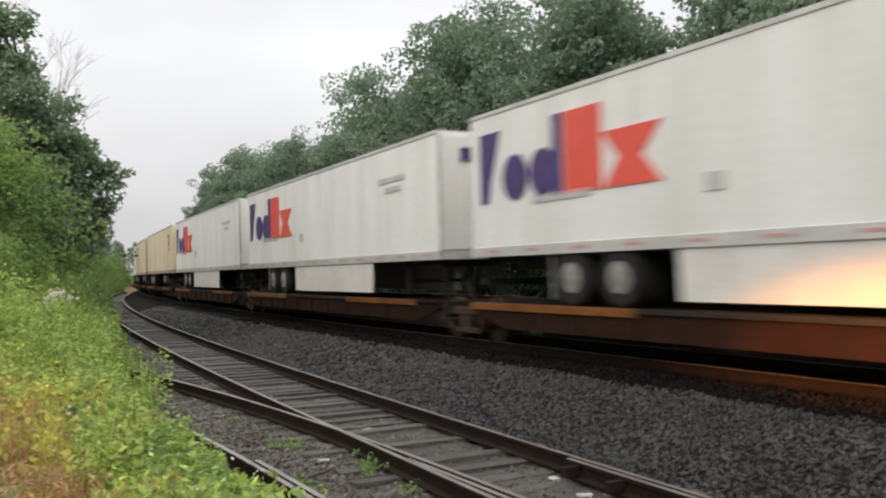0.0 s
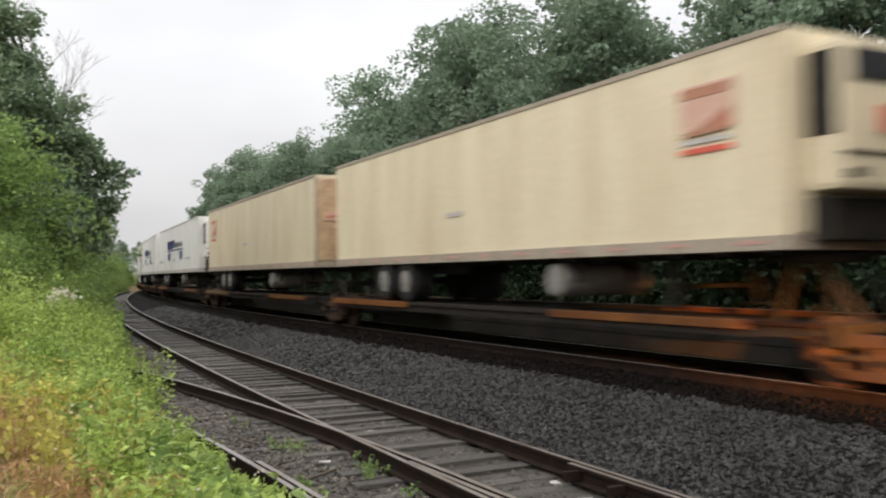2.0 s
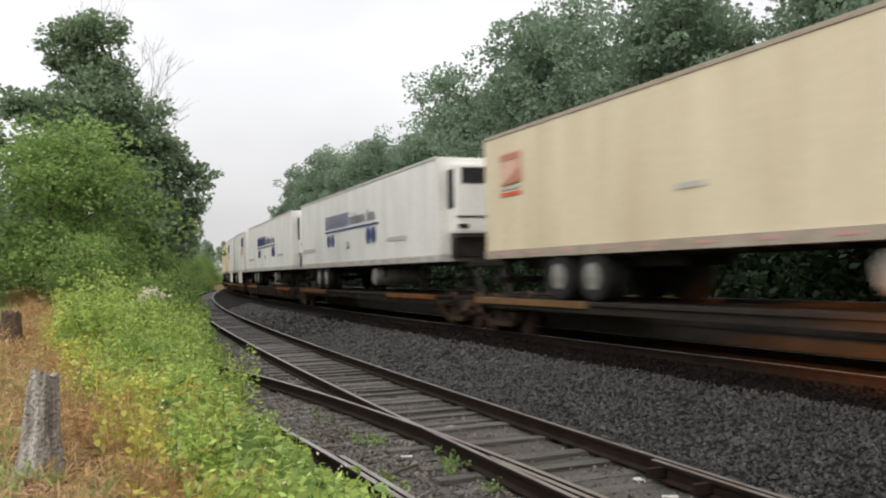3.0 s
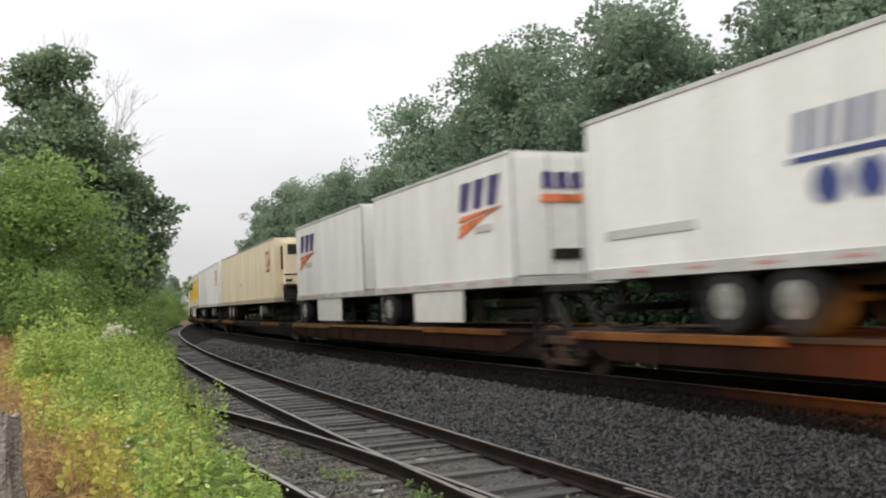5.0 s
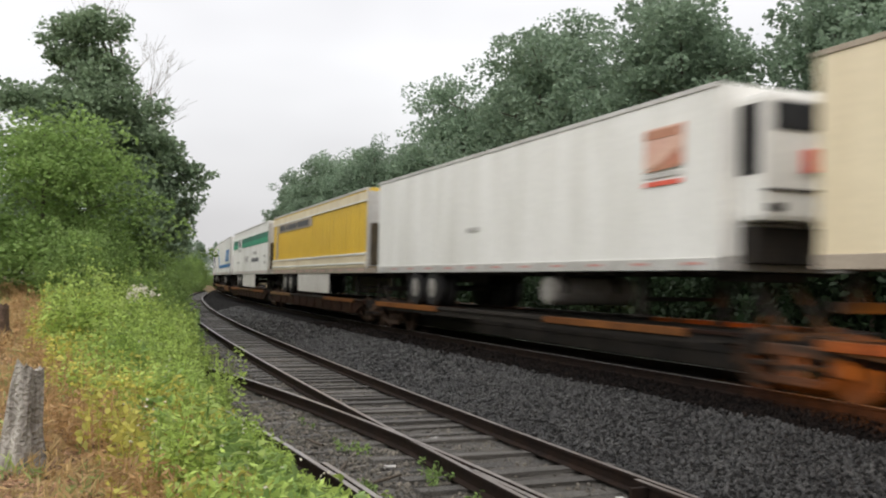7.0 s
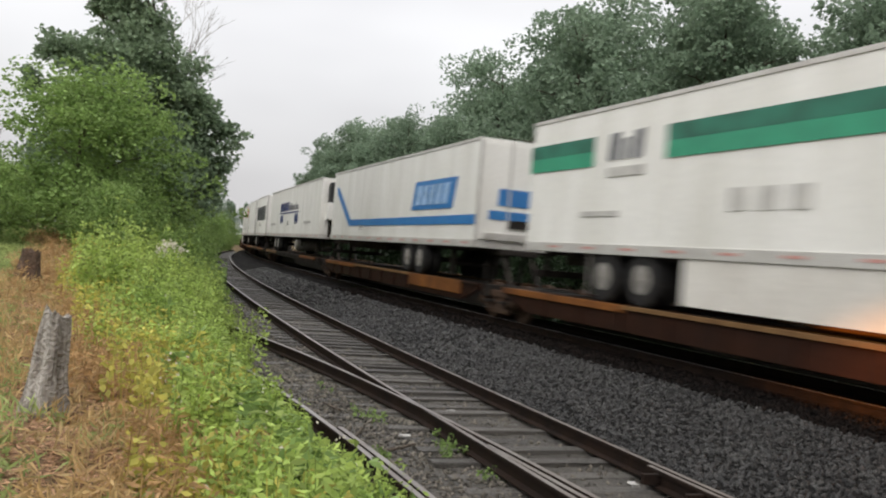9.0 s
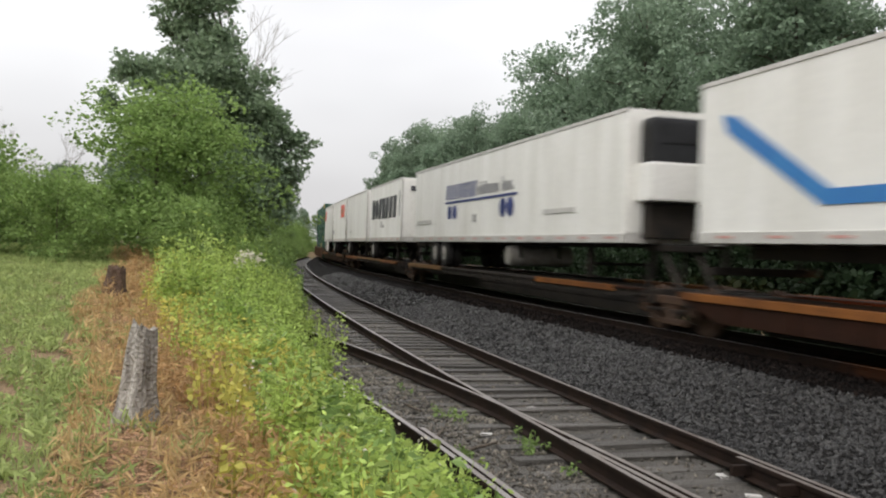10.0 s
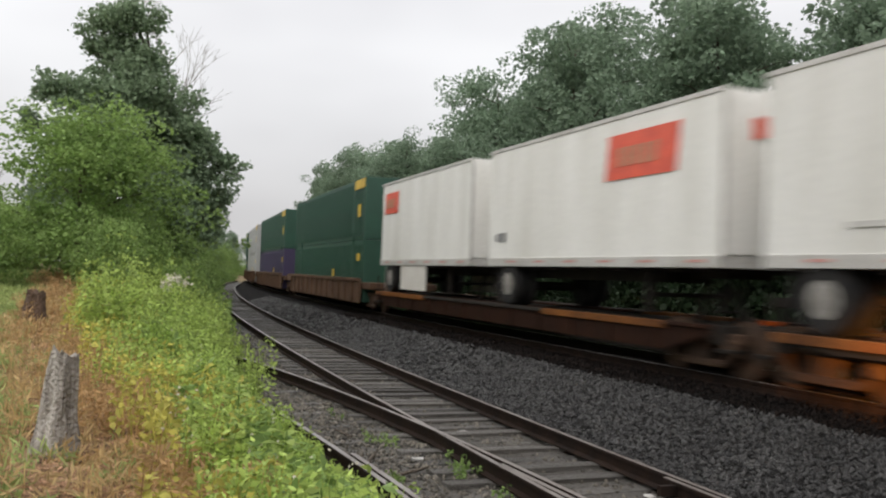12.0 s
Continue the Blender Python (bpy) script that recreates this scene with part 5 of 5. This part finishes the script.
for k, (x, y, s) in enumerate(((-4.6, 23, 0.8), (-6.6, 25.5, 1.0), (-9.5, 27, 1.1), (-13, 28, 1.2), (-8, 34, 1.3), (-12, 37, 1.4), (-17, 36, 1.4), (-22, 40, 1.6), (1.3, 28.5, 0.75), (0.6, 23.5, 0.6), (-2.6, 21.5, 0.6), (1.5, 34, 0.9))):
    ob = copy_thing(near_shrub, pose(x, y, bank(x, y), 0, 0, 61 * k))
    ob.scale = (s, s, s)


for k in range(18):
    y = 38 + k * 6.5
    x = bed_left(y) - TREES.uniform(2.2, 3.6)
    ob = copy_thing(near_shrub, pose(x, y, bank(x, y) - 0.1, 0, 0, 77 * k))
    s = TREES.uniform(0.9, 1.3)
    ob.scale = (s, s, s)


for k in range(26):
    x, y = -3.0 - k * 0.95 + TREES.uniform(-0.6, 0.6), 33 + 3.5 * (k % 3) + k * 0.35 + TREES.uniform(-1, 1)
    ob = copy_thing(near_shrub, pose(x, y, bank(x, y) - 0.1, 0, 0, 53 * k))
    s = TREES.uniform(0.85, 1.15)
    ob.scale = (s * 1.25, s * 1.25, s * 0.72)
for k in range(9):
    x, y = -8 - k * 6.5, 70 + 3 * (k % 2)
    ob = copy_thing(WOODS[k % 5], pose(x, y, bank(x, y), 0, 0, 90 * k))
    ob.scale = (0.5, 0.5, 0.42)
    tagged(ob, "low leafy tree in the hedge behind the grass", "tree", "trees behind the grass")


# a second row of undergrowth closes the wood's edge
EDGE = random.Random(77)
for k in range(46):
    y = -2 + k * 1.5 + EDGE.uniform(-0.5, 0.5)
    x = beyond(y, EDGE.uniform(10.0, 12.5))
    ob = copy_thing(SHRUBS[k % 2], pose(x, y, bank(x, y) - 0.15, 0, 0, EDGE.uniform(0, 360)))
    size = EDGE.uniform(0.9, 1.3)
    ob.scale = (size * 1.15, size * 1.15, size)


def make_bare_tree():
    rng = random.Random(4)
    ob = tagged(new("bare_tree"), "leafless grey dead tree behind the green crown", "tree")
    bm = bmesh.new()

    def grow(a, d, length, r, depth):
        b = a + d * length
        rod(bm, a, b, r, r * 0.65, 6)
        if depth == 0:
            return
        for _ in range(3 if depth > 1 else 4):
            e = (d + Vector((rng.uniform(-0.55, 0.55), rng.uniform(-0.55, 0.55), rng.uniform(-0.1, 0.35)))).normalized()
            grow(a.lerp(b, rng.uniform(0.55, 1.0)), e, length * rng.uniform(0.55, 0.8), r * 0.6, depth - 1)

    grow(Vector((0, 0, -0.3)), Vector((0.06, 0, 1)).normalized(), 5.0, 0.085, 5)
    part("branch_work", bm, M["dead_wood"], ob)
    ob.matrix_basis = pose(1.9, 33.5, bank(1.9, 33.5), 0, 0, 0)
    ob.scale = (0.9, 0.9, 0.88)
    for x, y, s, turn in ((-6.2, 37, 0.42, 40), (-7.8, 38.5, 0.46, 130), (-9.6, 38, 0.44, 220), (-4.9, 38, 0.36, 300)):
        twin = copy_thing(ob, pose(x, y, bank(x, y), 0, 0, turn))
        twin.scale = (s, s, s)
        tagged(twin, "bare grey-brown sapling standing out of the hedge", "tree", "bare saplings in the hedge")


make_bare_tree()


def weed_patch(name, label, leaf, count, region, height, size, leaves_per, seed, droop=0.15, narrow=0.28, category="weeds", stalks=True):
    """Many upright leafy stalks in one heap of small faces."""
    rng = np.random.default_rng(seed)
    pts, sizes, stems = [], [], []
    tries = 0
    made = 0
    while made < count and tries < count * 20:
        tries += 1
        x, y, h = region(rng)
        if x is None:
            continue
        made += 1
        hh = height * h * rng.uniform(0.6, 1.25)
        z = bed_height(x, y) if bed_left(y) <= x < main_x(y) + 3.4 else bank(x, y)
        lean = rng.normal(size=2) * 0.16 * hh
        n = max(5, int(leaves_per * rng.uniform(0.7, 1.3)))
        k = rng.uniform(0.1, 1.0, n) ** 0.75
        wide = 0.20 * hh * (1.1 - 0.6 * k) + 0.03
        a = rng.uniform(0, 6.283, n)
        pts.append(np.stack([x + lean[0] * k + np.cos(a) * wide, y + lean[1] * k + np.sin(a) * wide, z + hh * k], 1))
        sizes.append(size * (1.25 - 0.55 * k))
        b, t = np.array([x, y, z - 0.03]), np.array([x + lean[0], y + lean[1], z + hh])
        w = np.array([0.006, 0.004, 0])
        stems.append(np.array([b - w, b + w, t + w * 0.4, t - w * 0.4]))
    v = leaf_quads(rng, np.concatenate(pts), np.concatenate(sizes), droop, narrow)
    if stalks:
        v = np.concatenate([v, np.concatenate(stems)])
    return tagged(bulk(name, v, 4, leaf), label, category, kind="stuff")


def on_bank(y0, y1, a, b, tall=lambda x, y: 1.0, low=False):
    """Spots between a and b metres to the left of the bed's edge."""
    def pick(rng):
        y = y0 + (y1 - y0) * rng.uniform(0, 1) ** 1.15
        d = rng.uniform(a, b)
        x = bed_left(y) - d
        keep = 0.5 + 0.9 * noise.noise((x * 0.9, y * 0.6, seed_of[0]))
        if rng.uniform() > keep + 0.25 or (not low and y < 6.6 and -0.75 < x < 0.22):
            return None, None, None
        return x, y, tall(x, y)
    return pick


def hummocks(x, y):
    """Some clumps stand taller than others."""
    return 0.72 + 1.25 * max(-0.34, noise.noise((x * 1.5, y * 1.1, 70)))


def grass_edge(y):
    """Distance from the bed's edge at which the trodden strip ends and the grass begins."""
    k = max(0.0, y - 6.0)
    return 2.5 + 0.05 * k + 0.003 * k * k + 0.22 * noise.noise((y * 0.6, 3, 1)) + 0.12 * noise.noise((y * 2.3, 8, 1))


def beside_path(y0, y1, a, b):
    """Spots between a and b metres beyond the trodden strip's outer edge."""
    def pick(rng):
        y = y0 + (y1 - y0) * rng.uniform(0, 1) ** 1.15
        return bed_left(y) - grass_edge(y) - rng.uniform(a, b), y, 1.0
    return pick


seed_of = [1.0]
weed_patch("weeds", "fresh bright green leafy weeds on the bank", M["leaf_weed"], 1900, on_bank(2.8, 16, 0.12, 1.4, hummocks), 0.5, 0.075, 52, 1, 0.15, 0.2)
seed_of[0] = 3.0
weed_patch("weeds", "broad-leaved green weeds on the bank", M["leaf_shrub"], 330, on_bank(4.2, 16, 0.2, 1.3, hummocks), 0.5, 0.17, 18, 11, 0.0, 0.2)
seed_of[0] = 5.0
weed_patch("weeds", "tall fresh green weeds beside the spur", M["leaf_weed"], 700, on_bank(12, 25, -0.4, 1.95, hummocks), 0.85, 0.095, 60, 2, 0.15, 0.22)
seed_of[0] = 6.0
weed_patch("undergrowth", "dense green undergrowth along the siding's edge", M["leaf_shrub"], 2300, on_bank(22, 230, -0.15, 3.6, hummocks, True), 1.3, 0.2, 40, 21, 0.2, 0.3)
seed_of[0] = 9.0
weed_patch("weeds", "yellowing leafy weeds among the green", M["leaf_yellow"], 300, on_bank(3, 17, 0.7, 1.75, hummocks), 0.45, 0.08, 24, 3)
seed_of[0] = 13.0
weed_patch("dry_stalks", "dry brown stalks and dead weeds on the bank", M["leaf_dry"], 620, on_bank(3, 24, 0.95, 2.1), 0.34, 0.085, 18, 4, 0.1, 0.12)
seed_of[0] = 17.0
weed_patch("grass", "short green grass on top of the bank", M["grass"], 20000, beside_path(-4.0, 32, -0.12, 7.5), 0.10, 0.12, 9, 5, -0.9, 0.09, "grass")
seed_of[0] = 21.0
weed_patch("grass", "coarse grass tufts along the bank", M["grass"], 420, on_bank(2.5, 22, 0.8, 2.7, low=True), 0.15, 0.15, 10, 6, -0.9, 0.06, "grass")


seed_of[0] = 29.0
weed_patch("dry_grass", "straw-coloured dry grass along the trodden strip", M["straw"], 750, beside_path(2.6, 28, -0.9, 0.1), 0.20, 0.17, 12, 44, -0.8, 0.05, "grass")
seed_of[0] = 31.0
weed_patch("dry_stalks", "brown withered weeds farther along the bank", M["leaf_dry"], 240, beside_path(9, 27, -1.6, -0.2), 0.38, 0.10, 16, 45, 0.1, 0.12)
seed_of[0] = 33.0
weed_patch("weeds", "mixed yellow-green weeds between the bank and the trodden strip", M["leaf_yellow"], 300, beside_path(7.5, 27, -2.1, -0.75), 0.46, 0.08, 34, 46, 0.15, 0.2)
seed_of[0] = 35.0
weed_patch("weeds", "fresh green weeds between the bank and the trodden strip", M["leaf_weed"], 520, beside_path(8, 27, -2.3, -0.9), 0.5, 0.08, 40, 47, 0.15, 0.2)
seed_of[0] = 25.0
weed_patch("blossoms", "small pale blossoms scattered in the weeds", M["petal"], 150, on_bank(3.5, 15, 0.2, 1.4, hummocks), 0.62, 0.03, 9, 41, 0.0, 0.5, "flowers", False)


def broad_leaf_plant(x, y, height, seed):
    """One stalk with pairs of long broad leaves."""
    rng = random.Random(seed)
    ob = tagged(new("broad_leaf_weed"), "upright weed with long broad pale green leaves", "weed", "broad-leaved weeds on the bank")
    part("stem", rod(bmesh.new(), (0, 0, -0.05), (0.02, 0, height), 0.012, 0.007, 6), M["leaf_shrub"], ob)
    for k in range(11):
        a, z = k * 2.2 + rng.uniform(-0.3, 0.3), height * (0.3 + 0.065 * k)
        l, w = 0.27 * (1.1 - 0.045 * k), 0.05
        bm = bmesh.new()
        rows = []
        for i in range(5):
            t = i / 4
            s = w * math.sin(0.35 + 2.6 * t)
            up = l * (0.55 * t - 0.5 * t * t)
            rows.append([bm.verts.new((l * t, q * s, up + abs(q) * 0.014)) for q in (-1, 0, 1)])
        for i in range(4):
            for q in (0, 1):
                bm.faces.new((rows[i][q], rows[i + 1][q], rows[i + 1][q + 1], rows[i][q + 1]))
        leaf = part("leaf", bm, M["leaf_weed"], ob)
        leaf.matrix_basis = pose(0, 0, z, 0, 0, math.degrees(a))
    ob.matrix_basis = pose(x, y, bank(x, y))
    return ob


for k, (x, y, h) in enumerate(((1.04, 7.2, 0.62), (1.25, 6.3, 0.5), (0.95, 8.6, 0.6), (1.3, 9.8, 0.62), (0.8, 6.0, 0.45), (1.35, 5.2, 0.42))):
    broad_leaf_plant(x, y, h, k)


def far_side(rng):
    y = rng.uniform(-8, 95)
    return main_x(y) + rng.uniform(3.0, 6.5), y, 1.0


weed_patch("undergrowth", "undergrowth beyond the main line, its green darkened for shade", M["leaf_shaded"], 1500, far_side, 0.75, 0.22, 30, 31, 0.2, 0.3)


def tufts(rng):
    y = rng.uniform(5.5, 13)
    x = spur_x(y) - rng.choice([0.25, 0.75, 1.2]) + rng.normal() * 0.18
    return (x, y, 1.0) if noise.noise((x * 2, y * 1.1, 40)) > 0.28 else (None, None, None)


weed_patch("weeds", "small green weeds growing in the spur's stones", M["leaf_shrub"], 34, tufts, 0.14, 0.055, 16, 8)


def litter():
    rng = np.random.default_rng(12)
    pts = []
    while len(pts) < 88000:
        y = rng.uniform(-4, 28)
        x = bed_left(y) - rng.uniform(1.1, grass_edge(y) + 0.1)
        if noise.noise((x * 1.1, y * 0.7, 60)) > -0.6:
            pts.append((x, y, bank(x, y) + 0.03 + rng.uniform(0, 0.035)))
    q = leaf_quads(rng, np.array(pts), 0.12, 0.0, 0.055).reshape(-1, 4, 3)
    c = q.mean(axis=1, keepdims=True)
    q = c + (q - c) * [1, 1, 0.22]
    tagged(bulk("leaf_litter", q.reshape(-1, 3), 4, M["litter"]), "orange-brown dead leaves on the trodden ground", "leaf litter", kind="stuff")


litter()


def make_stump(x, y, height, radius, lean, label, seed, wood="stump"):
    rng = random.Random(seed)
    bm = bmesh.new()
    rings, seg = 9, 18
    vs = []
    for j in range(rings):
        k = j / (rings - 1)
        row = []
        for i in range(seg):
            a = 6.28318 * i / seg
            r = radius * (1.12 - 0.3 * k + 0.4 * (1 - k) ** 3) * (1 + 0.16 * math.sin(a * 5 + seed) * (1 - 0.4 * k)) * (1 + rng.uniform(-0.06, 0.06))
            z = height * k + (rng.uniform(-0.09, 0.06) if j == rings - 1 else 0) - (0.12 if j == 0 else 0)
            row.append(bm.verts.new((math.cos(a) * r + lean * k, math.sin(a) * r, z)))
        vs.append(row)
    for j in range(rings - 1):
        for i in range(seg):
            bm.faces.new((vs[j][i], vs[j][(i + 1) % seg], vs[j + 1][(i + 1) % seg], vs[j + 1][i]))
    c = bm.verts.new((lean, 0, height - 0.07))
    for i in range(seg):
        bm.faces.new((vs[-1][i], vs[-1][(i + 1) % seg], c))
    ob = put(bm, M[wood], "tree_stump")
    ob.matrix_basis = pose(x, y, bank(x, y) - 0.02)
    return tagged(ob, label, "stump")


make_stump(-0.24, 6.3, 0.74, 0.106, 0.04, "weathered grey split stump on the bank", 3)
make_stump(-0.92, 14.2, 0.5, 0.15, 0.06, "dark brown rotten stump in dry litter", 6, "rotten")


def make_flowers():
    rng = np.random.default_rng(8)
    ob = tagged(new("flowering_weed"), "tall weed with fading creamy white flower heads", "flowering plant")
    bm = bmesh.new()
    heads = []
    for k in range(4):
        x, y, h = rng.normal() * 0.10, rng.normal() * 0.12, rng.uniform(0.8, 1.4)
        rod(bm, (x * 0.4, y * 0.4, 0), (x, y, h), 0.008, 0.005, 5)
        heads.append((x, y, h))
    part("stem", bm, M["leaf_shrub"], ob)
    pts = np.concatenate([np.array(h) + rng.normal(size=(34, 3)) * [0.075, 0.075, 0.05] for h in heads])
    bulk("flower_head", leaf_quads(rng, pts, 0.055, 0, 0.5), 4, M["petal"], ob)["kind"] = "stuff"
    pts = np.concatenate([np.array([h[0] * k, h[1] * k, h[2] * k]) + rng.normal(size=(7, 3)) * 0.07 for h in heads for k in (0.4, 0.6, 0.8)])
    bulk("leaf", leaf_quads(rng, pts, 0.12, 0.3, 0.25), 4, M["leaf_shrub"], ob)["kind"] = "stuff"
    ob.matrix_basis = pose(1.3, 17.2, bank(1.3, 17.2))


make_flowers()


def make_debris():
    rng = random.Random(21)
    for k, (x, y) in enumerate(((4.55, 11.0), (4.0, 19.5), (5.05, 7.4), (4.9, 6.7), (3.4, 9.5), (7.2, 14.5))):
        bm = block(bmesh.new(), -0.06, 0.06, -0.035, 0.035, 0, 0.03, 0.012)
        for v in bm.verts:
            v.co += Vector((rng.uniform(-0.02, 0.02), rng.uniform(-0.015, 0.015), rng.uniform(0, 0.015)))
        ob = put(bm, M["mark_white"] if k < 5 else M["ballast"], "pale_stone")
        ob.matrix_basis = pose(x, y, bed_height(x, y) + 0.01, 0, 0, rng.uniform(0, 180))
        tagged(ob, "pale broken stone lying between the rails", "stone", "pale stones")
    for k, (x, y, l, a) in enumerate(((2.9, 9.6, 0.55, 60), (3.15, 8.9, 0.5, 25), (3.0, 11.2, 0.4, 100))):
        bm = rod(bmesh.new(), (-l / 2, 0, 0), (l / 2, 0.03, 0.02), 0.022, 0.014, 7)
        ob = put(bm, M["bark"], "fallen_branch")
        ob.matrix_basis = pose(x, y, bed_height(x, y) + 0.03, 0, 0, a)
        tagged(ob, "short brown broken branch on the stones", "branch")


make_debris()


def motions():
    """The whole train rolls past at one speed, each vehicle on the line's curve."""
    for ob, s0, s1 in MOVING:
        rows = []
        for k in range(17):
            t = 12.0 * k / 16
            rows.append((t, train_pose(s0 - SPEED * t, s1 - SPEED * t)))
        walk(ob, rows)


motions()
